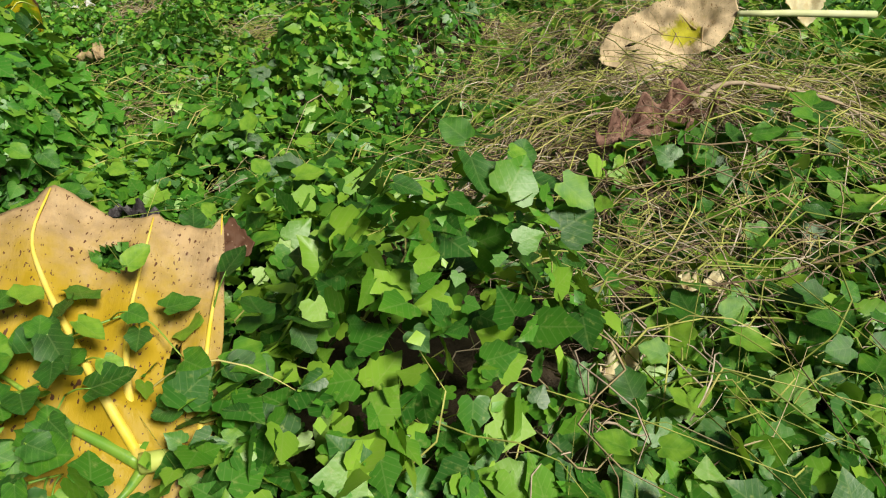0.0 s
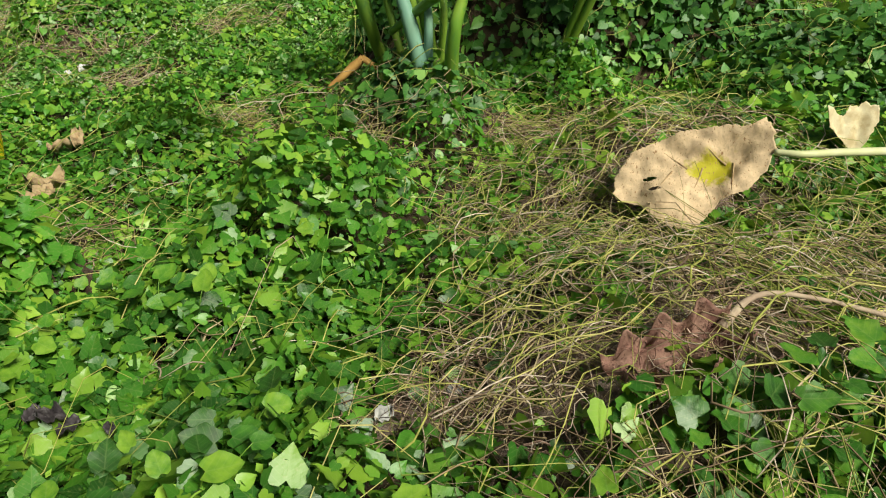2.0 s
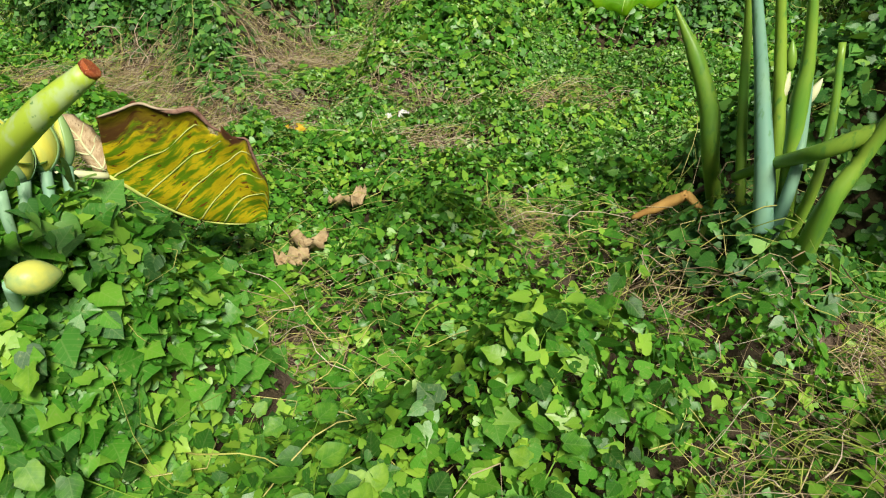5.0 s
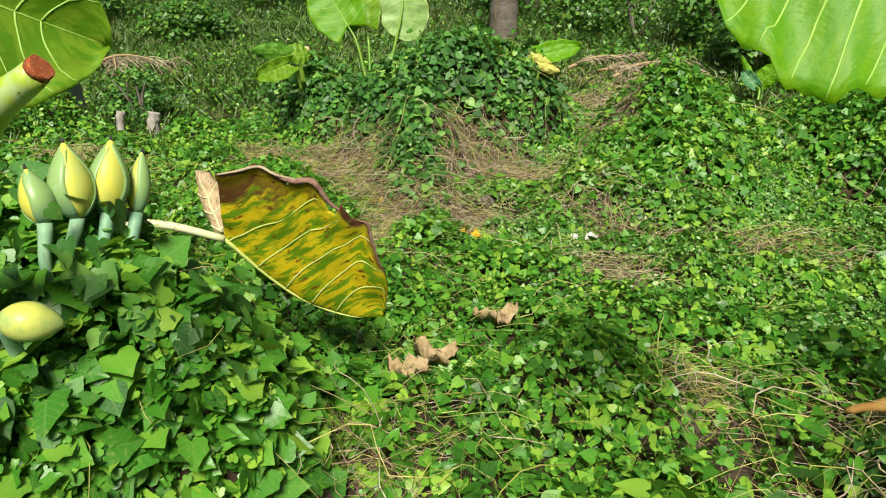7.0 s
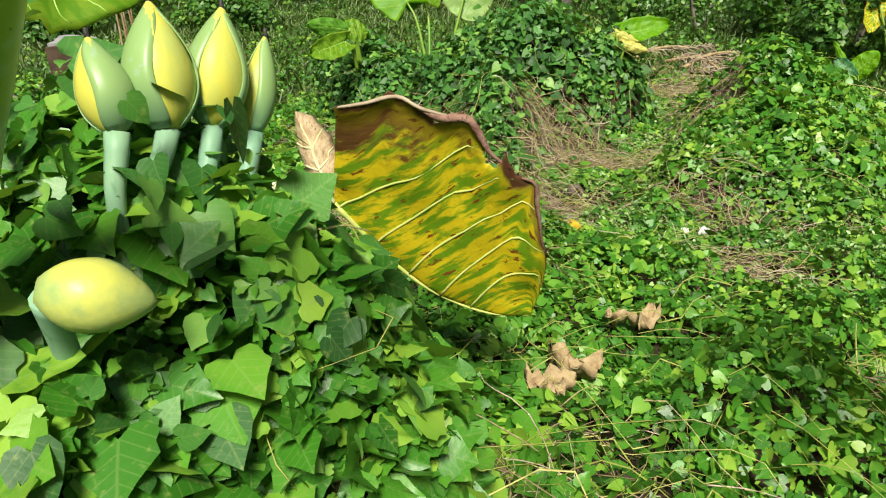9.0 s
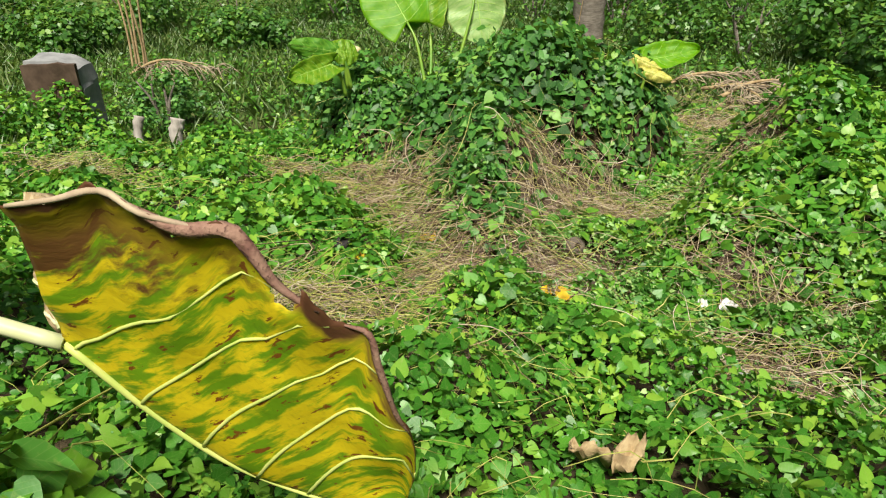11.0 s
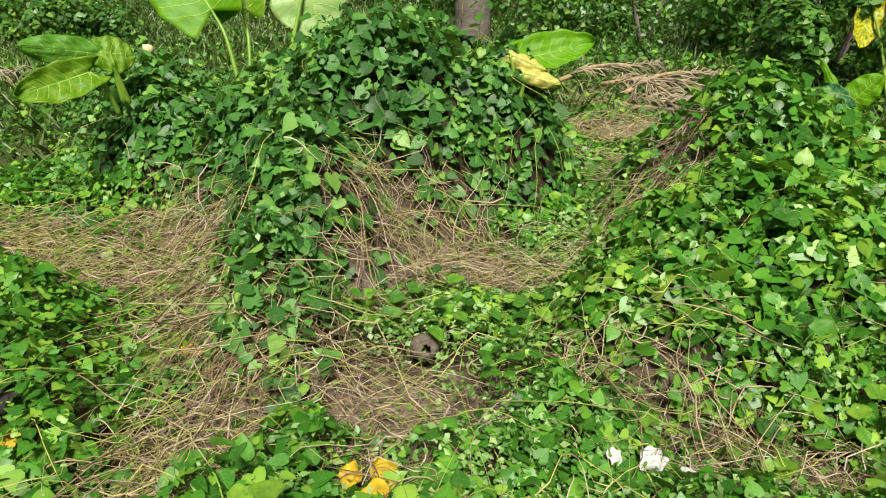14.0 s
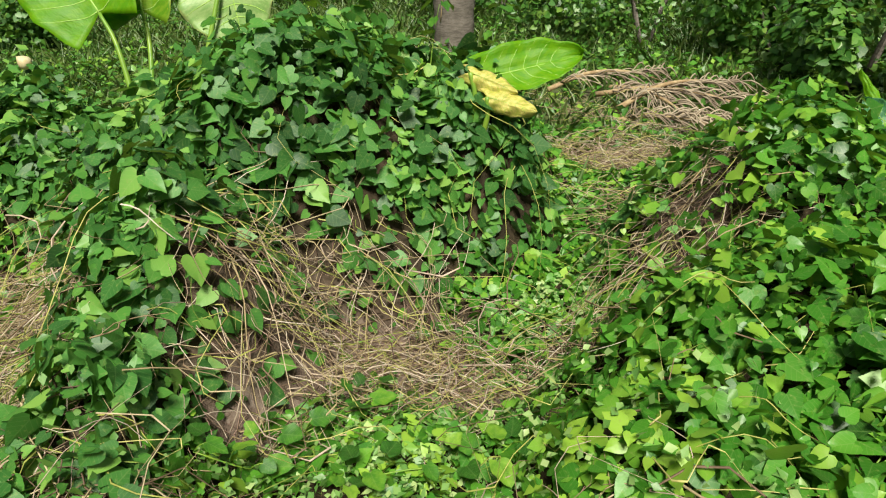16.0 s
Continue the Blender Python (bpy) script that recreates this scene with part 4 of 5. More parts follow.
pl = thing("pale_dry_leaf", "bleached pale dry leaf lying on vines", "dead leaf")
pale_at = Vector((2.02, 3.7, -0.3))
star_sheet("blade", pl, lambda u, v: pale_at + Vector((0.65 * u, 0.4 * v, 0.6 * v + 1.6 * u * u + 0.02 * noise.noise(Vector((u * 14, v * 14, 9))))), ((0.16, 0.02), (0.15, 0.12), (0.06, 0.17), (-0.05, 0.15), (-0.1, 0.06), (-0.28, 0.03), (-0.2, -0.08), (-0.08, -0.1), (0.02, -0.16), (0.1, -0.1)), m_cream, (), 90, 20, 0.003, 0.08)
wl = thing("withered_leaf", "collapsed maroon withered leaf with a bleached stalk", "dead leaf")
at = surface_leaf((0.86, 2.11, 0.05), (0.52, 2.03, -0.05), ((0.1, -1, -0.35), (0.1, 0.9, 0.1)), (0.15, 0.035), 0.1, 0.03, 0.0, 0.5, 0.045, 8, 0.5, 1.0)
big_leaf(wl, at, m_maroon, m_maroon, ((0.55, 0.8, 0.08, 0.2), (0.8, 0.5, 0.05, 0.2)), 50, 18, 0.005)
petiole_line(wl, [(0.85, 2.1, 0.055), (0.97, 2.2, 0.085), (1.12, 2.2, 0.09), (1.4, 2.15, 0.05), (1.65, 2.15, -0.1)], [0.016, 0.009, 0.007, 0.008, 0.009], m_bleach, "bleached bent stalk")
for i, (px, py, s) in enumerate(((0.69, 1.25, 0.05), (0.61, 1.235, 0.06), (0.64, 1.3, 0.035), (0.37, 0.93, 0.07), (0.5, 1.2, 0.03))):
    scrap("fallen_petal", "cream wilted fallen petal among dead stems", "petal", (px, py, floor_at(px, py, 0.6)), s, m_cream, i * 67, i, 1.4, 0.7, 0.02, "fallen petals")
for i, (px, py, s) in enumerate(((0.1, 2.13, 0.05), (-0.12, 2.0, 0.06), (0.52, 2.95, 0.035))):
    scrap("grey_leaf", "small grey shrivelled leaf on the thatch", "dead leaf", (px, py, floor_at(px, py, 0.7)), s, m_greyleaf, i * 50, i + 11, 1.2, 0.5, 0.02, "grey shrivelled leaves")
for i, (px, py, s) in enumerate(((-1.22, 2.01, 0.065), (-1.14, 1.96, 0.05), (-1.3, 2.03, 0.045), (-1.02, 1.98, 0.035))):
    scrap("rotten_leaf", "black rotten curled leaf between vines", "dead leaf", (px, py, floor_at(px, py, 0.9)), s, m_black, i * 40, i + 21, 1.5, 0.8, 0.03, "rotten leaves")
scrap("brown_leaf", "brown curled dead leaf among green vines", "dead leaf", (-0.8, 2.3, floor_at(-0.8, 2.3, 0.5)), 0.06, m_tanpiece, 30, 33, 1.6, 0.6, 0.02)

# ---- beside the path: stalks, buds and the dying leaf ----
m_cutstalk, nt, b = shader("mottled cut stalk", 0.45)
gz = nt.nodes.new("ShaderNodeSeparateXYZ")
nt.links.new(coords(nt, "Generated"), gz.inputs[0])
ccol = mixc(nt, steps(nt, gz.outputs[2], 0.35, 0.95), (0.15, 0.29, 0.16), (0.36, 0.48, 0.05))
ccol = mixc(nt, steps(nt, tex_noise(nt, coords(nt), 16, 5, (1, 1, 0.5)), 0.5, 0.62), ccol, mixc(nt, 0.45, ccol, (0.42, 0.52, 0.4)))
ccol = mixc(nt, steps(nt, tex_noise(nt, coords(nt), 45, 4), 0.62, 0.7), ccol, (0.1, 0.22, 0.06))
nt.links.new(ccol, b.inputs["Base Color"])
plant = thing("elephant_ear_plant", "elephant-ear plant with a cut green stalk and swollen buds", "plant")
petiole_line(plant, [(-2.1, 2.14, -0.7), (-1.989, 2.115, -0.291), (-1.986, 2.183, -0.103), (-1.961, 2.303, 0.204), (-1.832, 2.428, 0.493), (-1.521, 2.522, 0.747), (-1.411, 2.618, 0.842)], [0.09, 0.086, 0.082, 0.067, 0.05, 0.033, 0.023], m_cutstalk, "thick green stalk with its leaf cut off")
bm = bmesh.new()
tube(bm, [(-1.4115, 2.617, 0.8415), (-1.404, 2.626, 0.849)], [0.0236, 0.0225], 14, 1, 0.3)
part("cut_end", bm, m_cut, plant, "rough red-brown cut face")
petiole_line(plant, [(-2.1, 2.05, -0.7), (-1.924, 2.102, -0.212), (-1.936, 2.265, 0.239), (-1.950, 2.359, 0.448)], [0.08, 0.075, 0.055, 0.012], m_bluestalk, "blue-green sheathing stalk")
m_bud, nt, b = shader("bud", 0.4)
bc = coords(nt, "Generated")
bs = nt.nodes.new("ShaderNodeSeparateXYZ")
nt.links.new(bc, bs.inputs[0])
bn = tex_noise(nt, coords(nt), 9, 4, (1, 1, 0.3))
bcol = mixc(nt, steps(nt, bs.outputs[2], 0.0, 0.6), (0.16, 0.31, 0.18), (0.27, 0.42, 0.15))
bcol = mixc(nt, steps(nt, bn, 0.62, 0.72), bcol, (0.42, 0.5, 0.16))
bcol = mixc(nt, steps(nt, tex_noise(nt, coords(nt), 40, 3), 0.6, 0.75), bcol, (0.3, 0.44, 0.26))
nt.links.new(bcol, b.inputs["Base Color"])
relief(nt, b, bn, 0.2, 0.01)
see_through(nt, b, bcol, 0.1)
m_oval = plain_mat("ripe bud", (0.6, 0.6, 0.12), (0.26, 0.4, 0.16), 14, 0.4, 0.15, None, 0.1, 0.4)
spindle = lambda s: max(0.05, math.sin(math.pi * (0.06 + 0.93 * s) ** 0.8) ** 0.85)
m_budheart = plain_mat("bud heart", (0.66, 0.62, 0.1), (0.5, 0.56, 0.14), 14, 0.45, 0.15, (1, 1, 0.3), 0.1, 0.35)


def bract_on(bud, lo, hi, radius, slit):
    """The blue-green husk round a bud, open along one side and notched at the tip."""
    lo, hi = Vector(lo), Vector(hi)
    d = hi - lo
    n = d.normalized()
    u = Vector(slit) - n * Vector(slit).dot(n)
    u.normalize()
    v = n.cross(u)
    bm = bmesh.new()
    rows = []
    for i in range(17):
        q = i / 16
        gap = 0.12 + 0.62 * math.sin(math.pi * min(1.0, 0.08 + q)) ** 0.8
        rows.append([bm.verts.new(lo + d * (q * 0.985) + (radius * spindle(q) + 0.001) * (math.cos(a) * u + math.sin(a) * v)) for a in (gap + (2 * math.pi - 2 * gap) * k / 20 for k in range(21))])
    for p, q in zip(rows, rows[1:]):
        for k in range(20):
            bm.faces.new((p[k], p[k + 1], q[k + 1], q[k])).smooth = True
    husk_part = part("husk", bm, m_bud, bud, "blue-green husk split down one side")
    so = husk_part.modifiers.new("thickness", "SOLIDIFY")
    so.thickness = 0.002


for (lo, hi, r, foot), slit in zip((((-2.101, 2.603, 0.316), (-2.159, 2.608, 0.456), 0.041, (-2.054, 2.558, 0.147)), ((-2.119, 2.685, 0.298), (-2.189, 2.718, 0.492), 0.056, (-2.065, 2.601, 0.121)), ((-2.144, 2.765, 0.279), (-2.198, 2.840, 0.466), 0.052, (-2.067, 2.688, 0.080)), ((-2.169, 2.845, 0.241), (-2.214, 2.918, 0.404), 0.031, (-2.092, 2.755, 0.035))), ((0.3, -1.0, 0.2), (0.9, 0.35, 0.2), (0.95, -0.1, 0.2), (0.4, -0.9, 0.2))):
    bm = bmesh.new()
    round_body(bm, lo, hi, r, spindle, 18, 16, 0.05)
    bud = part("bud", bm, m_budheart, plant, "pale green swollen bud split to yellow")
    bract_on(bud, lo, hi, r * 1.07, slit)
    tube_part("bud_stalk", [(foot[0], foot[1], foot[2] - 0.5), foot, Vector(lo) * 1.0], [0.016, 0.014, 0.02], m_bluestalk, bud, "blue-green bud stalk", 10, 5)
    tip = Vector(hi)
    tube_part("bud_tip", [tip - Vector((0, 0, 0.012)), tip + Vector((0.002, 0, 0.012))], [0.006, 0.003], m_black, bud, "dark dried bud tip", 6, 2)
bm = bmesh.new()
round_body(bm, (-1.863, 2.42, 0.208), (-1.82, 2.548, 0.158), 0.05, lambda s: max(0.04, math.sin(math.pi * (0.05 + 0.94 * s) ** 0.9) ** 0.72), 20, 18, 0.02)
oval = part("bud", bm, m_oval, plant, "fat oval yellow-green bud among leaves")
tube_part("bud_stalk", [(-1.861, 2.427, 0.195), (-1.91, 2.429, 0.09), (-1.98, 2.431, -0.1)], [0.02, 0.018, 0.018], m_bluestalk, oval, "", 10, 5)

yl = thing("dying_leaf", "yellow and green dying elephant-ear leaf with brown rim", "dying leaf")
J, T = Vector((-2.73, 3.257, -0.222)), Vector((-2.40, 3.79, -0.70))
at = surface_leaf(J, T, ((0.2, 0.07, 0.43), (-0.25, 0.2, -0.25)), (0.52, 0.2), 0.1, -0.01, 0.0, 0.1, 0.012, 2, 0.5, 0.25, True, 0.13)
big_leaf(yl, at, m_dying, m_vein_soft, ((0.52, 0.99, 0.035, 0.1), (0.3, 1.0, 0.03, 0.06)), 90, 30, 0.009, 5, (1, -1), 0.5)
tube_part("folded_rim", [at(u, 0.98) for u in (0.2, 0.3, 0.4, 0.5, 0.6)], [0.003, 0.011, 0.013, 0.008, 0.003], m_maroon, yl, "purple-brown rolled dead rim", 10, 4, 0.5)
tube_part("dry_rim", [at(u, 1.0) for u in (0.01, 0.08, 0.16, 0.24, 0.34)], [0.004, 0.006, 0.006, 0.004], m_bleach, yl, "cream dried rim", 8, 4, 0.3)
tube_part("folded_rim", [at(u, 0.99) for u in (0.66, 0.72, 0.78, 0.85, 0.92)], [0.002, 0.006, 0.007, 0.005, 0.002], m_maroon, yl, "dark brown rolled rim", 8, 4, 0.5)
petiole_line(yl, [J, (-2.86, 3.05, -0.13), (-3.0, 2.85, -0.13), (-3.12, 2.62, -0.3), (-3.15, 2.5, -0.9)], [0.016, 0.018, 0.022, 0.026, 0.03], m_palestalk, "thick pale curved stalk")
lob = thing("leaf_lobe", "curled brown and cream dead lobe of a leaf", "dead leaf")
at = surface_leaf((-2.75, 3.26, -0.2), (-2.95, 3.27, 0.02), ((0.2, 0.2, 0.2), (-0.1, -0.2, -0.1)), (0.05, 0.06), 0.0, 0.05, 0.0, 0.1, 0.01, 6, 0.5, 0.5)
big_leaf(lob, at, m_tan, m_palestalk, (), 14, 6, 0.008, 3)
for i, (px, py, s, tn) in enumerate(((-2.49, 4.1, 0.085, 20), (-2.46, 4.18, 0.06, 80), (-2.7, 4.68, 0.06, 40), (-2.62, 4.78, 0.075, 100), (-2.42, 3.92, 0.08, 60), (-2.38, 3.85, 0.07, 10))):
    scrap("litter_leaf", "tan curled dry leaf scrap lying on green creeper", "dead leaf", (px, py, floor_at(px, py, 0.9)), s, m_tanpiece, tn, i + 41, 2.6, 1.1, 0.01, "dry leaf litter")

# the torn leaf behind the buds and the bright leaf overhead
tl = thing("torn_leaf", "torn green elephant-ear leaf with a yellowing rim", "leaf")
at = surface_leaf((-3.772, 2.340, 0.982), (-3.827, 3.248, 0.418), ((0.385, -0.356, -0.851), (0.050, 0.660, 0.749)), (0.52, 0.4), 0.2, -0.05, 0.0, 0.12, 0.012, 12, 0.6)
big_leaf(tl, at, m_torn, m_vein_green, (), rib=0.01, veins=8)
petiole_line(tl, [(-3.772, 2.340, 0.982), (-3.765, 2.182, 0.842), (-3.637, 1.913, 0.021), (-3.1, 1.7, -0.9)], [0.018, 0.02, 0.026, 0.035], m_petiole)

# ---- the plant across the path ----
stand = thing("elephant_ear_clump", "upright elephant-ear clump with blue-green stalks and pods", "plant")
ov = [(-0.632, 4.081, 1.008), (-1.015, 3.811, 0.983)]
at = surface_leaf(ov[0], ov[1], ((0.501, -0.194, -0.844), (-0.328, 0.311, 0.892)), (0.37, 0.35), 0.15, 0.03, 0.0, 0.1, 0.012, 17, 0.55)
canopy = part("leaf", bmesh.new(), m_fresh, stand, "bright yellow-green broad leaf lit through")
big_leaf(canopy, at, m_fresh, m_vein_green, (), rib=0.007)
for pts, rad, mt in (
    ([(-0.12, 4.86, -1.15), (-0.185, 4.905, -0.625), (-0.374, 5.133, -0.103), (-0.532, 5.231, 0.331), (-0.615, 5.237, 0.584)], [0.06, 0.055, 0.036, 0.022, 0.016], m_bluestalk),
    ([(-0.05, 5.0, -1.15), (-0.245, 5.218, -0.394), (-0.369, 5.350, 0.024), (-0.448, 5.387, 0.299), (-0.532, 5.409, 0.620)], [0.04, 0.034, 0.028, 0.022, 0.016], m_petiole),
    ([(0.02, 4.9, -1.15), (0.035, 4.763, -0.437), (0.094, 4.839, -0.167), (0.144, 4.878, 0.065), (0.189, 4.929, 0.377)], [0.05, 0.045, 0.034, 0.027, 0.02], m_petiole),
    ([(-0.15, 4.95, -1.15), (-0.123, 4.914, -0.482), (-0.147, 5.035, -0.236), (-0.234, 5.179, 0.131)], [0.035, 0.03, 0.022, 0.018], m_bluestalk),
    ([(-0.1, 5.05, -1.15), (-0.032, 4.965, -0.490), (-0.050, 5.110, -0.187), (-0.127, 5.241, 0.154)], [0.03, 0.026, 0.02, 0.016], m_petiole),
    ([(-0.2, 5.0, -1.15), (-0.459, 5.392, -0.361), (-0.569, 5.516, 0.085), (-0.642, 5.544, 0.373)], [0.03, 0.026, 0.02, 0.014], m_petiole),
    ([(0.0, 4.85, -1.15), (-0.194, 5.060, -0.156), (-0.229, 5.115, 0.094), (-0.299, 5.162, 0.388)], [0.045, 0.04, 0.03, 0.02], m_petiole),
):
    petiole_line(stand, pts, rad, mt)
# Three unseen leaves on added stalks, placed so their shadow darkens the bush behind.
for base, tip, foot in (((1.25, 5.05, 1.05), (1.75, 4.75, 0.85), (0.25, 4.9, -0.2)), ((1.3, 5.5, 1.25), (1.95, 5.6, 1.0), (0.2, 5.0, -0.2)), ((1.75, 5.75, 0.9), (2.4, 5.7, 0.7), (0.3, 5.05, -0.5))):
    high = part("leaf", bmesh.new(), m_fresh, stand, "broad green leaf out of view, added to shade the bush")
    big_leaf(high, surface_leaf(base, tip, ((0.35, 0.9, 0.1), (-0.35, -0.9, 0.1)), (0.36, 0.36), 0.3, 0.05, 0.0, 0.06, 0.012, base[1], 0.6), m_fresh, m_vein_green, (), 20, 7, 0.008, 4)
    petiole_line(stand, [(0.75 + 0.2 * foot[0], 5.75, -1.3), (1.0 + 0.1 * foot[0], 5.65, foot[2]), (0.4 + 0.5 * base[0], 0.5 * (5.6 + base[1]), 0.4 * foot[2] + 0.6 * base[2]), base], [0.035, 0.03, 0.022, 0.014], m_petiole)
petiole_line(stand, [(0.134, 4.886, -0.025), (-0.058, 4.875, -0.185), (-0.211, 5.007, -0.364), (-0.385, 5.070, -0.541)], [0.04, 0.036, 0.03, 0.022], m_petiole, "green stalk lopped short")
tube_part("spathe", [(-0.45, 5.55, -1.2), (-0.566, 5.436, -0.681), (-0.644, 5.504, -0.433), (-0.791, 5.565, -0.178), (-0.957, 5.601, 0.055)], [0.04, 0.05, 0.055, 0.045, 0.006], m_petiole, stand, "long pointed green spathe", 12, 6)
for x0, y0, x1, y1, r in ((1478, 215, 1503, 160, 0.028), (1508, 222, 1538, 170, 0.026), (1535, 225, 1566, 175, 0.024)):
    bm = bmesh.new()
    pod_lo, pod_hi = [Vector(q) for q in {0: ((-0.304, 5.280, -0.200), (-0.300, 5.340, -0.064)), 1: ((-0.248, 5.317, -0.219), (-0.227, 5.377, -0.084)), 2: ((-0.192, 5.358, -0.229), (-0.155, 5.415, -0.098))}[(x0 > 1500) + (x0 > 1530)]]
    round_body(bm, pod_lo, pod_hi, r, spindle, 12, 10, 0.03)
    pod = part("pod", bm, m_palestalk, stand, "pale whitish unopened pod")
    tube_part("pod_stalk", [(-0.12, 5.0, -1.1), pod_lo + Vector((0.03, 0.0, -0.3)), pod_lo], [0.024, 0.022, 0.018], m_bluestalk, pod, "", 8, 5)
for lo, hi, r in (((-0.313, 5.598, -0.172), (-0.353, 5.652, -0.030), 0.026), ((-0.241, 5.647, -0.190), (-0.293, 5.701, -0.049), 0.028)):
    bm = bmesh.new()
    round_body(bm, lo, hi, r, spindle, 12, 10, 0.03)
    pod = part("pod", bm, m_petiole, stand, "dull green unopened pod")
    tube_part("pod_stalk", [(-0.1, 5.1, -1.1), Vector(lo) + Vector((0.02, 0, -0.25)), lo], [0.022, 0.02, 0.017], m_petiole, pod, "", 8, 5)
husk = thing("dry_sheath", "dry brown folded leaf sheath lying on vines", "dead leaf")
tube_part("sheath", [(-0.86, 5.1, -1.0), (-0.72, 5.16, -0.9), (-0.6, 5.2, -0.8)], [0.012, 0.032, 0.028], m_brownsheath, husk, "", 10, 5, 0.4)
tube_part("sheath", [(-0.61, 5.2, -0.8), (-0.5, 5.16, -0.86), (-0.38, 5.1, -0.98)], [0.026, 0.018, 0.008], m_brownsheath, husk, "", 10, 5, 0.4)
tube_part("stub", [(-0.62, 5.5, -1.0), (-0.55, 5.53, -0.93), (-0.5, 5.55, -0.9)], [0.012, 0.02, 0.03], m_maroon, husk, "flared grey-purple stub", 10, 4)
sc = thing("yellow_leaf", "yellow half-dead leaf hanging in the dark bush", "dying leaf")
at = surface_leaf((0.944, 6.759, -0.647), (0.912, 6.609, -0.894), ((0.970, 0.240, -0.029), (-0.932, -0.362, 0.013)), (0.12, 0.14), 0.2, 0.03, 0, 0.15, 0.01, 5)
big_leaf(sc, at, m_orange, m_vein_yellow, (), 14, 6, 0.006, 4)

# ---- the vine-covered heap with its broad leaves ----
def stalked_leaf(name, label, base, tip, side, widths, mat, foot, seed, cup=0.04, veins=6):
    ob = thing(name, label, "leaf")
    fn = surface_leaf(base, tip, side, widths, 0.2, cup, 0.0, 0.06, 0.012, seed, 0.6)
    big_leaf(ob, fn, mat, m_vein_green, (), 26, 9, min(0.007, 0.03 * widths[0]), veins)
    bv = Vector(base)
    petiole_line(ob, [bv, bv + (Vector(foot) - bv) * 0.35 + Vector((0.03, 0.02, 0.03)), foot], [0.011, 0.014, 0.02], m_petiole)
    return ob


stalked_leaf("broad_leaf", "large bright green elephant-ear leaf on a tall stalk", (-7.901, 6.958, -0.573), (-8.311, 6.842, -0.019), ((-0.442, -0.855, -0.272), (0.549, 0.801, 0.238)), (0.36, 0.34), m_fresh, (-7.553, 6.939, -1.209), 3)
stalked_leaf("broad_leaf", "mid-green elephant-ear leaf behind a brighter one", (-7.952, 7.227, -0.604), (-8.223, 7.347, -0.108), ((-0.616, -0.786, 0.056), (0.727, 0.660, -0.189)), (0.3, 0.26), m_torn, (-7.618, 7.030, -1.242), 9)
stalked_leaf("broad_leaf", "pale green elephant-ear leaf with wavy drooping rim", (-7.788, 7.760, -0.284), (-7.608, 7.720, -0.856), ((0.744, 0.612, -0.268), (-0.579, -0.815, -0.031)), (0.3, 0.36), m_pale, (-7.618, 7.327, -1.173), 13)
stalked_leaf("broad_leaf", "flat green elephant-ear leaf over the dark climbers", (-7.628, 6.014, -0.710), (-7.622, 5.546, -0.579), ((-0.100, 0.539, 0.837), (0.246, -0.464, -0.851)), (0.1, 0.1), m_deep, (-7.625, 6.124, -1.086), 21)
stalked_leaf("broad_leaf", "small dark green elephant-ear leaf", (-7.630, 6.019, -0.693), (-7.617, 6.241, -0.766), ((0.543, -0.085, -0.835), (-0.211, 0.436, 0.875)), (0.13, 0.12), m_torn, (-7.634, 6.092, -1.080), 22)
stalked_leaf("broad_leaf", "drooping green elephant-ear leaf over the climbers", (-7.530, 5.898, -0.798), (-7.432, 5.403, -0.851), ((0.610, 0.032, -0.792), (-0.423, 0.185, 0.887)), (0.15, 0.12), m_torn, (-7.535, 6.017, -1.119), 23)
stalked_leaf("broad_leaf", "bright green leaf standing at the end of the heap", (-5.724, 8.100, -0.830), (-5.486, 8.593, -0.763), ((-0.5, 0.45, 0.75), (0.45, -0.4, -0.65)), (0.14, 0.13), m_fresh, (-5.704, 7.955, -1.360), 31)
stalked_leaf("yellowed_leaf", "pale yellow ragged leaf at the end of the heap", (-5.687, 8.000, -0.771), (-5.505, 8.151, -0.872), ((0.543, -0.085, -0.835), (-0.211, 0.436, 0.875)), (0.06, 0.05), m_yellowed, (-5.704, 7.955, -1.310), 32)
stalked_leaf("yellowed_leaf", "pale yellow torn leaf hanging from the heap", (-5.585, 8.015, -0.877), (-5.396, 8.173, -0.947), ((0.543, -0.085, -0.835), (-0.211, 0.436, 0.875)), (0.055, 0.06), m_yellowed, (-5.704, 7.955, -1.360), 33)
stalked_leaf("blue_leaf", "blue-green broad leaf standing in low creeper", (-4.892, 11.583, -1.738), (-5.121, 11.552, -1.561), ((-0.055, -0.713, -0.699), (0.096, 0.680, 0.727)), (0.1, 0.1), m_blue, (-4.764, 11.469, -1.889), 34)
stalked_leaf("broad_leaf", "bright green leaf standing in low creeper", (-4.909, 11.686, -1.739), (-4.728, 11.818, -1.454), ((0.660, 0.133, -0.740), (-0.619, -0.166, 0.768)), (0.14, 0.14), m_fresh, (-4.773, 11.567, -1.916), 35)
stalked_leaf("broad_leaf", "upright young green leaf in low creeper", (-4.909, 11.686, -1.739), (-5.218, 11.674, -1.366), ((0.741, 0.526, -0.418), (-0.696, -0.670, 0.258)), (0.05, 0.05), m_fresh, (-4.773, 11.567, -1.916), 36)
stalked_leaf("yellow_leaf", "yellow dying leaf hanging before the hedge", (-5.440, 13.064, -1.008), (-5.369, 12.897, -1.477), ((0.662, 0.750, -0.025), (-0.627, -0.777, 0.049)), (0.18, 0.14), m_dying, (-4.785, 12.739, -2.326), 37)
bud_small = thing("pale_flower", "small cream flower bud on a thin stem", "flower")
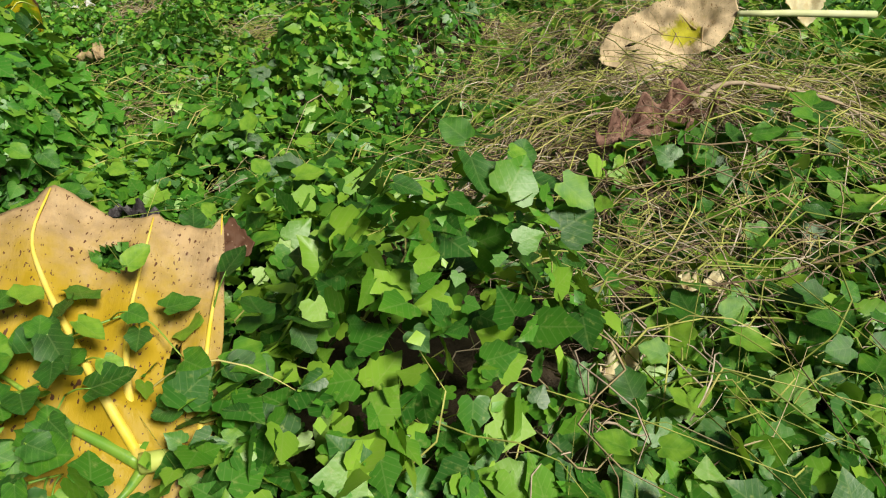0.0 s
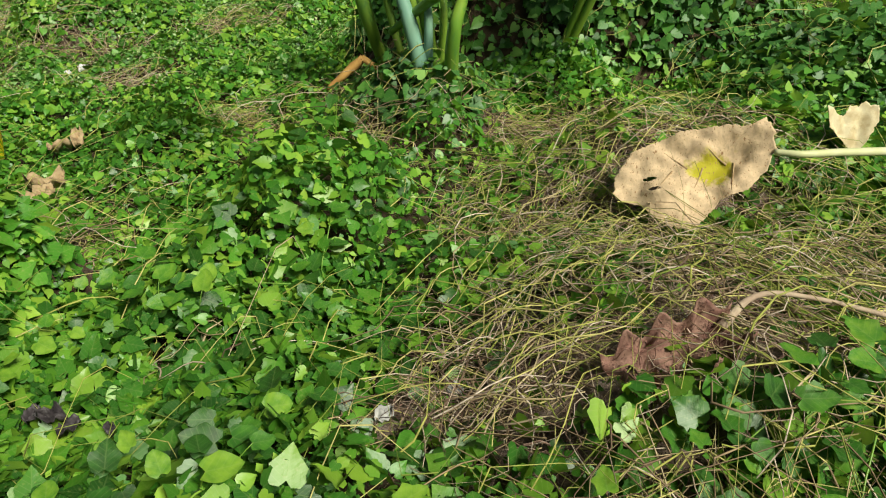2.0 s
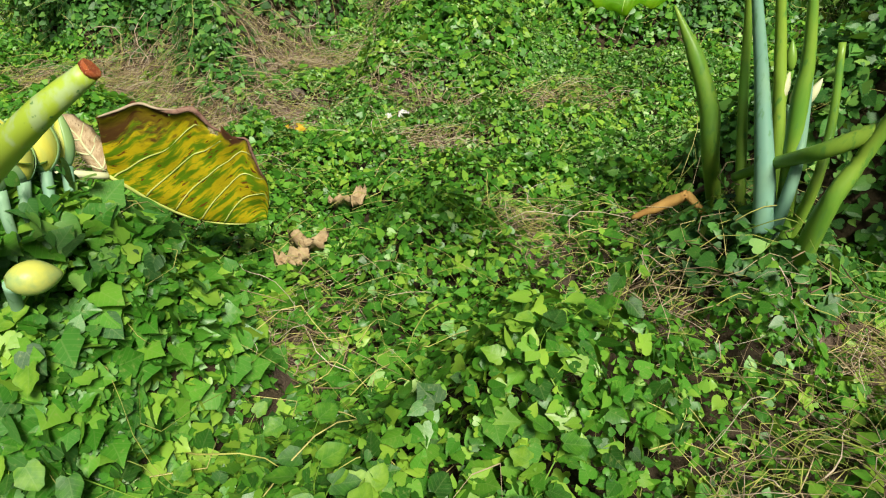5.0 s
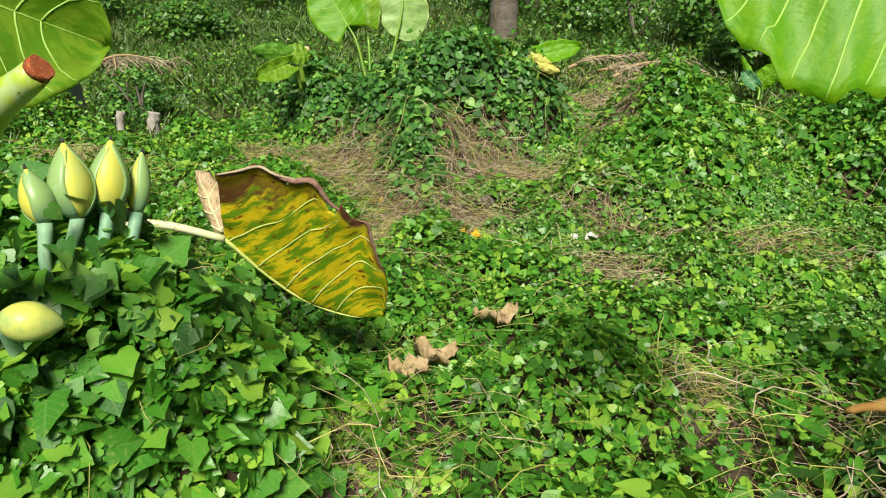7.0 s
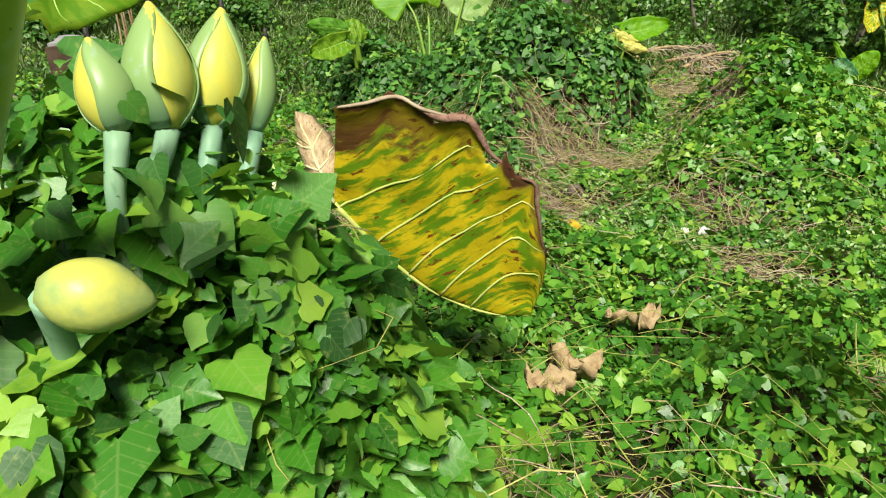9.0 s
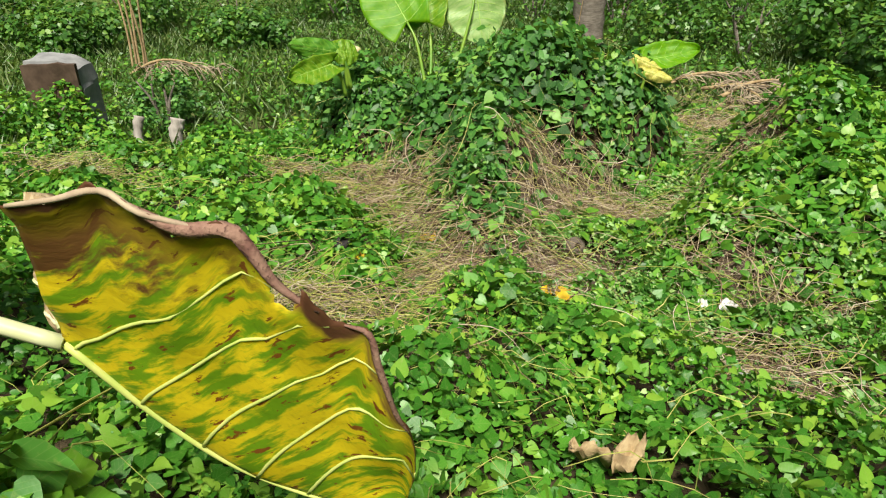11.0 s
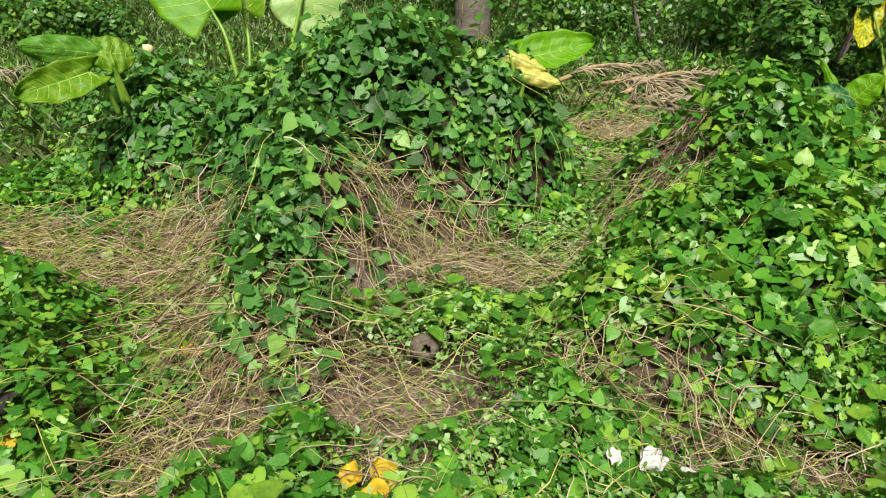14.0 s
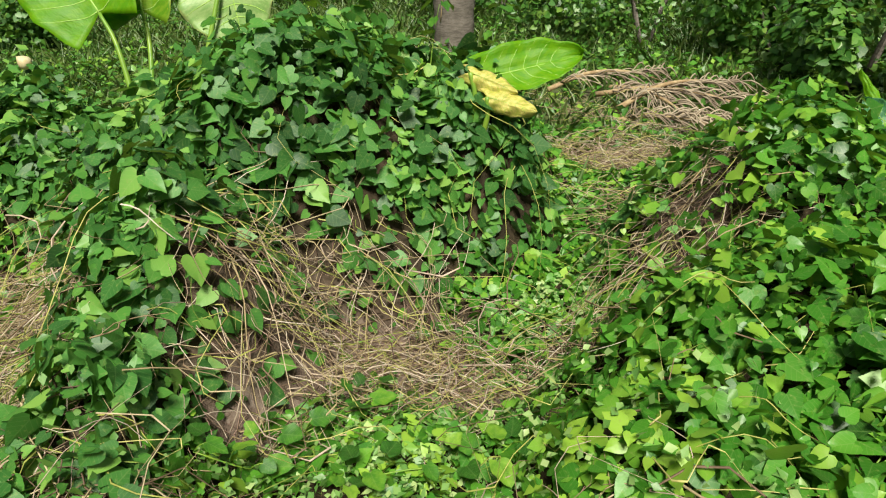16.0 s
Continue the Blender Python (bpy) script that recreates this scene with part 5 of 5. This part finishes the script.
bm = bmesh.new()
round_body(bm, (-8.296, 6.565, -0.890), (-8.325, 6.509, -0.817), 0.045, spindle, 10, 8)
part("flower_head", bm, m_cream, bud_small)
tube_part("stem", [(-8.296, 6.565, -0.890), (-8.260, 6.574, -1.050), (-8.089, 6.484, -1.396)], [0.006, 0.006, 0.007], m_petiole, bud_small, "", 6, 4)

# palm trunk behind the heap
palm = thing("palm_trunk", "thick grey ringed palm trunk rising among the weeds", "tree")
m_bark = plain_mat("palm bark", (0.13, 0.11, 0.095), (0.23, 0.2, 0.175), 10, 0.9, 0.9, (1, 1, 4), 0, 0.1, (0.1, 0.08, 0.065))
bm = bmesh.new()
zs = np.linspace(-2.4, 4.2, 67)
tube(bm, [(-11.0 + 0.03 * z, 12.55 + 0.02 * z, z) for z in zs], [0.27 - 0.012 * z + (0.013 if k % 3 == 0 else 0.0) for k, z in enumerate(zs)], 18, 1, 0.06)
part("trunk", bm, m_bark, palm)
tube_part("dead_vine", [(-10.98, 12.2, -1.7), (-10.9, 12.22, -1.2), (-10.8, 12.24, -0.7), (-10.75, 12.27, -0.2)], [0.008, 0.008, 0.006], m_tanpiece, palm, "thin dry vine on the bark", 6, 5)

# coconut shell on the bare patch
coco = thing("coconut_shell", "brown empty coconut shell with a round hole", "coconut")
m_shell = plain_mat("coconut shell", (0.11, 0.085, 0.07), (0.2, 0.165, 0.14), 30, 0.75, 0.8, None, 0, 0.2, (0.06, 0.045, 0.035))
bm = bmesh.new()
bmesh.ops.create_icosphere(bm, subdivisions=4, radius=0.069)
hole_way = (Vector((-2.71, 5.0, 0.18)) - Vector((-4.642, 6.382, -1.72))).normalized()
hole_way = (hole_way + Vector((0.08, 0.05, -0.25))).normalized()
gone = [v for v in bm.verts if v.co.normalized().dot(hole_way) > 0.965]
bmesh.ops.delete(bm, geom=gone, context="VERTS")
for v in bm.verts:
    v.co *= 1 + 0.04 * noise.noise(v.co * 25)
    v.co.z *= 0.95
for f in bm.faces:
    f.smooth = True
shell = part("shell", bm, m_shell, coco)
so = shell.modifiers.new("thickness", "SOLIDIFY")
so.thickness = 0.006
coco.location = (-4.60, 6.36, -1.70)
for i, (px, py, s, m, lb) in enumerate(((-3.97, 5.69, 0.1, m_orange, "bright yellow dead leaf on the creeper"), (-3.9, 5.6, 0.08, m_orange, "bright yellow dead leaf on the creeper"), (-4.02, 5.58, 0.09, m_orange, "bright yellow dead leaf on the creeper"),
                                        (-4.7, 4.75, 0.07, m_orange, "bright yellow dead leaf on the creeper"), (-5.2, 5.5, 0.08, m_orange, "bright yellow dead leaf on the creeper"),
                                        (-3.48, 6.56, 0.1, m_white, "white crumpled scrap of paper on the ground"), (-3.6, 6.48, 0.06, m_white, "white crumpled scrap of paper on the ground"), (-3.37, 6.64, 0.06, m_white, "white crumpled scrap of paper on the ground"),
                                        (-2.95, 5.95, 0.05, m_white, "white crumpled scrap of paper on the ground"), (-4.99, 4.77, 0.13, m_black, "black rotten leaf under the creeper"))):
    scrap({m_orange: "fallen_leaf", m_white: "paper_scrap", m_black: "rotten_leaf", m_tanpiece: "husk_scrap"}[m], lb, "litter", (px, py, floor_at(px, py, 0.6)), s, m, i * 55, i + 60, 1.4, 0.5, 0.015, {m_orange: "fallen yellow leaves", m_white: "paper scraps"}.get(m, ""))

# ---- far side: pillar, stumps, fronds ----
m_conc = plain_mat("weathered concrete", (0.2, 0.2, 0.21), (0.32, 0.32, 0.33), 6, 0.9, 0.6, None, 0, 0.1, (0.25, 0.25, 0.26))
m_brownface = plain_mat("dark brown face", (0.06, 0.04, 0.03), (0.12, 0.08, 0.06), 7, 0.9, 0.6, None, 0, 0.1)
pil = thing("broken_pillar", "broken leaning grey concrete pillar with a brown face", "pillar")
bm = bmesh.new()
bmesh.ops.create_cube(bm, size=1)
bmesh.ops.subdivide_edges(bm, edges=bm.edges[:], cuts=7, use_grid_fill=True)
for v in bm.verts:
    v.co.x *= 0.62 - 0.1 * v.co.z
    v.co.y *= 0.36
    v.co.z *= 1.25
    v.co += 0.03 * Vector((noise.noise(v.co * 4), noise.noise(v.co * 4 + Vector((5, 0, 0))), noise.noise(v.co * 4 + Vector((0, 9, 0)))))
    if v.co.z > 0.45 and v.co.x > 0.1:
        v.co.z -= 0.12 * (v.co.x - 0.1) / 0.2
part("block", bm, m_conc, pil)
# Thin dark brown slab over one side of the block.
bm = bmesh.new()
bmesh.ops.create_cube(bm, size=1)
bmesh.ops.subdivide_edges(bm, edges=bm.edges[:], cuts=5, use_grid_fill=True)
for v in bm.verts:
    v.co = Vector((v.co.x * 0.60, v.co.y * 0.05 - 0.225, v.co.z * 1.15 + 0.02))
    v.co += 0.025 * Vector((noise.noise(v.co * 5), noise.noise(v.co * 5 + Vector((5, 0, 0))), noise.noise(v.co * 5 + Vector((0, 9, 0)))))
part("brown_face", bm, m_brownface, pil, "dark brown face on one side of the block")
pil.matrix_world = pose(-10.18, 3.78, -1.42, 2, 2, 58)
m_split = plain_mat("split grey wood", (0.5, 0.46, 0.43), (0.3, 0.26, 0.24), 12, 0.9, 0.7, (1, 1, 0.2))
for i, (px, py, h, r) in enumerate(((-9.31, 4.29, 0.36, 0.055), (-9.21, 4.66, 0.36, 0.08))):
    st = thing("cut_stump", "grey split tree stump among weeds", "stump", group="cut stumps")
    z = floor_at(px, py, 0)
    tube_part("stem", [(px, py, z - 0.05), (px - 0.01, py + 0.02, z + h * 0.6), (px - 0.03, py + 0.07, z + h)], [r * 0.95, r * 0.9, r], m_split, st, "", 10, 7, 0.35)


def frond(at, turn, length, spread, lift, seed):
    """A fallen dry palm frond: a rib with many narrow leaflets."""
    r = random.Random(seed)
    ob = thing("dry_palm_frond", "fallen dry grey-brown palm frond on the ground", "palm frond", group="fallen palm fronds")
    c, s = math.cos(radians(turn)), math.sin(radians(turn))
    place = lambda a, b, z: Vector((at[0] + a * c - b * s, at[1] + a * s + b * c, at[2] + z))
    tube_part("rib", [place(0, 0, 0.05), place(length * 0.35, 0.03, 0.09 + lift), place(length * 0.7, 0.0, 0.07 + lift), place(length, -0.08, 0.03)], [0.03, 0.022, 0.013, 0.005], m_tanpiece, ob, "", 8, 5)
    for k in range(44):
        q = 0.1 + 0.88 * (k // 2) / 22
        sd = 1 if k % 2 else -1
        ln = spread * (0.6 + 0.5 * math.sin(math.pi * q)) * r.uniform(0.7, 1.2)
        ang = r.uniform(0.35, 0.75)
        p0 = place(length * q, 0, 0.08 + lift * math.sin(math.pi * q))
        p1 = place(length * q + ln * 0.5 * math.cos(ang), sd * ln * 0.5 * math.sin(ang), 0.1 + lift * 0.5 + r.uniform(-0.02, 0.08))
        p2 = place(length * q + ln * math.cos(ang), sd * ln * math.sin(ang), r.uniform(0.0, 0.06))
        tube_part("leaflet", [p0, p1, p2], [0.006, 0.009, 0.002], m_frond, ob, "", 4, 3)
    return ob


m_frond = plain_mat("dry leaflet", (0.2, 0.15, 0.11), (0.44, 0.36, 0.26), 4, 0.8, 0.3)
frond((-7.2, 11.3, -2.05), 70, 1.5, 0.5, 0.12, 1)
frond((-7.7, 11.6, -2.06), 20, 1.7, 0.5, 0.08, 2)
frond((-7.9, 12.0, -2.1), -20, 1.8, 0.5, 0.08, 3)
frond((-6.95, 10.9, -2.03), 35, 1.0, 0.34, 0.02, 4)
frond((-8.3, 11.5, -2.1), 60, 1.4, 0.4, 0.1, 5)
frond((-10.6, 9.3, -2.0), 30, 1.6, 0.5, 0.15, 6)
frond((-10.9, 9.8, -2.0), 60, 1.4, 0.5, 0.25, 7)
frond((-14.6, 5.0, -2.0), 40, 2.0, 0.6, 0.25, 8)
frond((-14.9, 5.6, -2.0), -10, 1.8, 0.6, 0.2, 9)
dt = thing("dead_sapling", "bare grey dead sapling with broken branches", "tree")
for k in range(5):
    bx, by = -15.0 + 0.12 * k, 5.2 + 0.1 * (k % 3)
    tube_part("branch", [(bx, by, -2.05), (bx + 0.03 * k, by + 0.05, -1.2), (bx - 0.05 + 0.1 * k, by + 0.2 * math.sin(k), -0.2 + 0.2 * k)], [0.025, 0.02, 0.01], m_tanpiece, dt, "", 7, 5, 0.3)

# ---- shrubs ----
def shrub(px, py, r, h, n, leaf, seed, label, material, category="shrub", group="hedge shrubs"):
    """A shrub: some stems and a ragged crown of many leaves in clumps."""
    g = np.random.default_rng(seed)
    z0 = floor_at(px, py, 0)
    ob = thing("shrub", label, category, (px, py, z0), group)
    for k in range(4):
        a = k * 1.57 + seed
        tube_part("stem", [(0.05 * math.cos(a), 0.05 * math.sin(a), -0.05), (0.25 * r * math.cos(a), 0.25 * r * math.sin(a), h * 0.45), (0.55 * r * math.cos(a + 0.4), 0.55 * r * math.sin(a + 0.4), h * 0.85)], [0.03, 0.02, 0.008], m_bark, ob, "", 6, 3)
    nc = 26
    d = g.normal(0, 1, (nc, 3))
    d /= np.linalg.norm(d, axis=1, keepdims=True)
    c = d * np.array([r, r, h * 0.55]) * g.uniform(0.55, 1.0, (nc, 1)) + np.array([0, 0, h * 0.5])
    c[:, 2] = np.abs(c[:, 2])
    w = g.integers(0, nc, n)
    off = g.normal(0, 1, (n, 3))
    off /= np.linalg.norm(off, axis=1, keepdims=True)
    p = c[w] + off * (g.uniform(0.15, 0.42, (nc, 1)) * r)[w] * g.uniform(0.75, 1.05, (n, 1))
    p[:, 2] = np.maximum(p[:, 2], 0.02)
    nn, t = leaf_frames(p, off * 0.7 + np.array([0, 0, 0.6]), g, 0.4, 0.5)
    part("crown", foliage("crown", SMALL if leaf < 0.09 else HEART, p, nn, t, g.uniform(0.6, 1.2, n) * leaf, g), material, ob)
    return ob


HEDGE = ((-4.0, 13.6, 1.2, 1.5), (-5.9, 13.6, 0.95, 1.5), (-7.3, 14.8, 1.2, 1.4), (-9.2, 14.6, 1.3, 1.5), (-11.2, 15.2, 1.4, 1.6), (-13.3, 15.6, 1.5, 1.7), (-5.0, 15.6, 1.5, 2.0), (-8.2, 16.8, 1.6, 2.2), (-11.6, 17.6, 1.8, 2.3),
         (-15.6, 15.0, 1.6, 1.7), (-18.0, 13.8, 1.7, 1.7), (-19.6, 11.4, 1.6, 1.6), (-20.6, 8.8, 1.6, 1.6), (-21.0, 6.2, 1.6, 1.7), (-21.0, 3.4, 1.6, 1.7), (-20.5, 0.8, 1.6, 1.7), (-15.5, 18.0, 1.9, 2.4), (-20.0, 16.0, 2.0, 2.4), (-22.8, 12.0, 2.0, 2.4), (-23.6, 8.0, 2.0, 2.4), (-23.8, 4.2, 2.0, 2.4), (-2.2, 13.0, 1.2, 1.6), (-0.6, 12.0, 1.2, 1.5), (1.2, 11.0, 1.2, 1.4), (3.0, 9.8, 1.2, 1.4), (-17.6, 4.4, 1.1, 0.9), (-16.8, 7.8, 1.0, 0.7))
for i, (px, py, r, h) in enumerate(HEDGE):
    shrub(px, py, r, h, 2600, 0.1 if i % 3 else 0.085, i, "dense dark green leafy shrub in the hedge", m_far)
shrub(-10.15, 4.75, 0.42, 0.75, 1500, 0.07, 51, "dark green bushy weed beside the broken pillar", m_mound, "weed", "weeds by the pillar")
shrub(-9.75, 3.55, 0.5, 0.5, 1500, 0.075, 52, "bright green creeper clump at the pillar's foot", m_bright, "weed", "weeds by the pillar")
shrub(-9.6, 2.9, 0.6, 0.45, 1500, 0.075, 53, "bright green creeper clump at the pillar's foot", m_bright, "weed", "weeds by the pillar")
shrub(-8.4, 6.35, 0.5, 0.6, 1500, 0.08, 54, "dark green climber clump beside the heap", m_mound, "weed", "weeds by the heap")

# ---- grass beyond the heaps ----
x, y = sow(90000, -24, 2, 1, 22, lambda x, y: np.clip((np.hypot(x + 2.5, y - 4.5) - 5.5) / 2.0, 0, 1) * (1 - 0.8 * dead(x, y)) * (0.35 + 0.65 * wave(x, y, 1.3, 61)))
p = np.stack([x, y, ground_top(x, y)], 1)
a = rng.uniform(0, 2 * np.pi, len(x))
n = np.stack([np.cos(a), np.sin(a), rng.uniform(0.1, 0.9, len(x))], 1)
t = np.stack([rng.normal(0, 0.5, len(x)), rng.normal(0, 0.5, len(x)), np.full(len(x), 0.8)], 1)
tagged(part("grass", foliage("grass", BLADE, p, n, t, rng.uniform(0.12, 0.34, len(x)), rng), m_grass), "long olive-green grass and weeds beyond the heaps", "grass", kind="stuff")
x, y = sow(90000, -24, 2, 1, 22, lambda x, y: np.clip((np.hypot(x + 2.5, y - 4.5) - 4.8) / 2.0, 0, 1) * (1 - dead(x, y)) * np.clip(wave(x, y, 1.6, 71) * 1.9 - 0.35, 0, 1))
p = np.stack([x, y, ground_top(x, y) + 0.02 + 0.22 * rng.uniform(0, 1, len(x)) * wave(x, y, 0.9, 72)], 1)
n, t = leaf_frames(p, np.tile([0, 0, 1.0], (len(x), 1)), rng, 0.55, 0.1)
tagged(part("far_weeds", foliage("far_weeds", SMALL, p, n, t, rng.uniform(0.06, 0.12, len(x)), rng), m_far), "low leafy weeds scattered over the grass", "weeds", kind="stuff")

# rough growth that carries on round about
x, y = sow(120000, -16, 9, -8, 16, lambda x, y: np.clip((np.maximum(np.abs(x + 2.75) - 6.0, np.abs(y - 5.5) - 5.2)) / 0.4 + 0.5, 0, 1) * np.clip(1.25 - np.hypot(x + 3, y - 4) / 13, 0, 1) * (1 - 0.6 * dead(x, y)))
p = np.stack([x, y, ground_top(x, y) + 0.02 + 0.2 * rng.uniform(0, 1, len(x)) * wave(x, y, 0.8, 73)], 1)
n, t = leaf_frames(p, np.tile([0, 0, 1.0], (len(x), 1)), rng, 0.55, 0.1)
tagged(part("rough_growth", foliage("rough_growth", SMALL, p, n, t, rng.uniform(0.06, 0.12, len(x)), rng), m_bright), "rough green low growth all round the bank", "ground cover", kind="stuff")

# ---- single vines whose leaves can be told apart ----
def leaf_mesh(lobes, seed):
    """One rounded vine leaf with a folded midrib and wavy rim."""
    g = random.Random(seed)
    bm = bmesh.new()
    rim = []
    for k in range(17):
        a = -2.75 + 5.5 * k / 16
        r = 0.46 * (1 + lobes * math.cos(5 * a) + 0.5 * max(0.0, math.cos(a)) ** 7) * g.uniform(0.93, 1.07)
        q = Vector((math.sin(a) * r * 1.05, 0.3 + math.cos(a) * r, 0.09 * abs(math.sin(a)) + 0.04 * math.sin(4 * a + seed)))
        rim.append(bm.verts.new(q))
    mid = [bm.verts.new((0, 0, 0)), bm.verts.new((0, 0.35, -0.01)), bm.verts.new((0, 0.62, -0.02))]
    seq = [mid[0]] * 3 + [mid[1]] * 3 + [mid[2]] * 5 + [mid[1]] * 3 + [mid[0]] * 3
    for k in range(16):
        a, b2 = seq[k], seq[k + 1]
        if a is b2:
            bm.faces.new((a, rim[k + 1], rim[k])).smooth = True
        else:
            bm.faces.new((a, b2, rim[k + 1], rim[k])).smooth = True
    me = bpy.data.meshes.new("leaf")
    bm.to_mesh(me)
    bm.free()
    lv = me.attributes.new("blade", "FLOAT_VECTOR", "POINT")
    lv.data.foreach_set("vector", np.array([v.co[:] for v in me.vertices], np.float32).ravel())
    me.materials.append(m_vine_single)
    return me


LEAVES = [leaf_mesh(l, k) for k, l in enumerate((0.02, 0.06, 0.12, 0.13, 0.04, 0.1))]
vr = random.Random(5)
VINES = ((-0.15, 1.0, 20), (0.25, 1.35, 140), (0.55, 1.0, 60), (0.85, 1.25, 100), (0.8, 1.75, 30), (-0.45, 1.7, 80), (-1.0, 1.55, 45), (-0.8, 2.75, 20), (-0.55, 3.2, 110), (-1.6, 1.9, 70), (-1.75, 2.2, 30), (-1.3, 2.75, 160), (-2.2, 2.3, 10), (1.15, 1.75, 70), (-3.95, 6.65, 40), (-3.45, 6.85, 20), (-3.0, 7.2, 60), (-3.5, 7.5, 120), (-4.0, 5.15, 10), (-4.55, 6.75, 70), (-5.0, 6.5, 100))


def creeping_vine(line, turn, leaves, size, label="creeping vine with soft green rounded leaves"):
    vine = thing("creeping_vine", label, "vine", group="creeping vines on the bank")
    tube_part("stem", line, [0.003, 0.0028, 0.0015], m_petiole, vine, "", 5, 4)
    sm = smooth_line(line, 3)
    for k in range(leaves):
        q = sm[int(k * (len(sm) - 1) / (leaves - 1))]
        sd = 1 if k % 2 else -1
        a = radians(turn) + sd * vr.uniform(0.7, 1.7)
        top = q + Vector((math.cos(a) * vr.uniform(0.02, 0.07), math.sin(a) * vr.uniform(0.02, 0.07), vr.uniform(0.02, 0.085)))
        lf = part("leaf", LEAVES[vr.randrange(6)], m_vine_single, vine)
        lf.matrix_world = pose(*top, vr.uniform(-38, 22), vr.uniform(-28, 28), math.degrees(a) - 90 + vr.uniform(-30, 30)) @ Matrix.Scale(vr.uniform(*size), 4)
        if k % 2 == 0:
            tube_part("leaf_stalk", [q, (q + top) / 2 + Vector((0, 0, 0.008)), top], [0.0022, 0.0018, 0.0015], m_petiole, vine, "", 4, 2)


for px, py, turn in VINES:
    c, s = math.cos(radians(turn)), math.sin(radians(turn))
    line = []
    for k in range(7):
        d = 0.13 * k - 0.4
        qx, qy = px + d * c + 0.05 * math.sin(k * 1.7 + turn), py + d * s + 0.05 * math.cos(k * 1.3 + turn)
        line.append(Vector((qx, qy, floor_at(qx, qy, 0.9) + 0.02)))
    creeping_vine(line, turn, 17, (0.05, 0.095))
# vines that have crept over the dead leaf
for line, turn, leaves in (
    (((-0.890, 0.748, 0.368), (-0.801, 0.780, 0.377), (-0.741, 0.808, 0.375), (-0.699, 0.851, 0.362), (-0.629, 0.885, 0.348), (-0.534, 0.814, 0.298)), 15, 13),
    (((-0.875, 0.672, 0.343), (-0.795, 0.699, 0.354), (-0.735, 0.729, 0.363), (-0.701, 0.780, 0.344)), 20, 13),
    (((-0.842, 0.594, 0.311), (-0.764, 0.605, 0.330), (-0.726, 0.649, 0.329), (-0.716, 0.714, 0.332)), 40, 13),
    (((-0.834, 0.530, 0.301), (-0.762, 0.544, 0.313), (-0.708, 0.565, 0.311), (-0.687, 0.586, 0.289)), 20, 11),
    (((-0.498, 0.572, 0.191), (-0.466, 0.620, 0.203), (-0.466, 0.710, 0.227), (-0.506, 0.833, 0.273), (-0.515, 0.932, 0.292)), 100, 7),
):
    creeping_vine([Vector(q) for q in line], turn, leaves, (0.045, 0.08), "creeping vine grown over a dead yellow leaf")

# ---- sprigs that stand up from the heaps ----
for k, (px, py, h, lean) in enumerate(((-6.5, 7.85, 0.42, 20), (-6.15, 8.1, 0.5, 100), (-6.35, 7.6, 0.32, 200), (-5.95, 8.35, 0.4, 60), (-6.9, 7.3, 0.35, 150), (-5.8, 7.9, 0.28, 300), (-3.6, 8.4, 0.3, 30), (-3.1, 8.0, 0.28, 120), (-0.55, 3.6, 0.66, 80), (-0.62, 3.42, 0.55, 200), (-2.35, 2.75, 0.25, 40), (-2.0, 2.35, 0.22, 280))):
    sprig = thing("climber_sprig", "young climber sprig standing up with heart-shaped leaves", "climber", group="upright sprigs")
    z = float(ground_top(np.array([px]), np.array([py]))[0]) + 0.1
    c, s = math.cos(radians(lean)), math.sin(radians(lean))
    line = [Vector((px + 0.25 * h * c * q * q, py + 0.25 * h * s * q * q, z - 0.1 + (h + 0.1) * q)) for q in (0, 0.25, 0.5, 0.75, 1)]
    tube_part("stem", line, [0.004, 0.003, 0.0015], m_petiole, sprig, "", 5, 3)
    for j in range(11):
        q = line[min(4, j // 2)].lerp(line[min(4, j // 2 + 1)], 0.5 * (j % 2))
        a = j * 2.4 + k
        top = q + Vector((0.045 * math.cos(a), 0.045 * math.sin(a), 0.015))
        lf = part("leaf", LEAVES[(j + k) % 6], m_vine_single, sprig)
        lf.matrix_world = pose(*top, vr.uniform(-55, -10), vr.uniform(-25, 25), math.degrees(a) - 90) @ Matrix.Scale(vr.uniform(0.05, 0.09), 4)
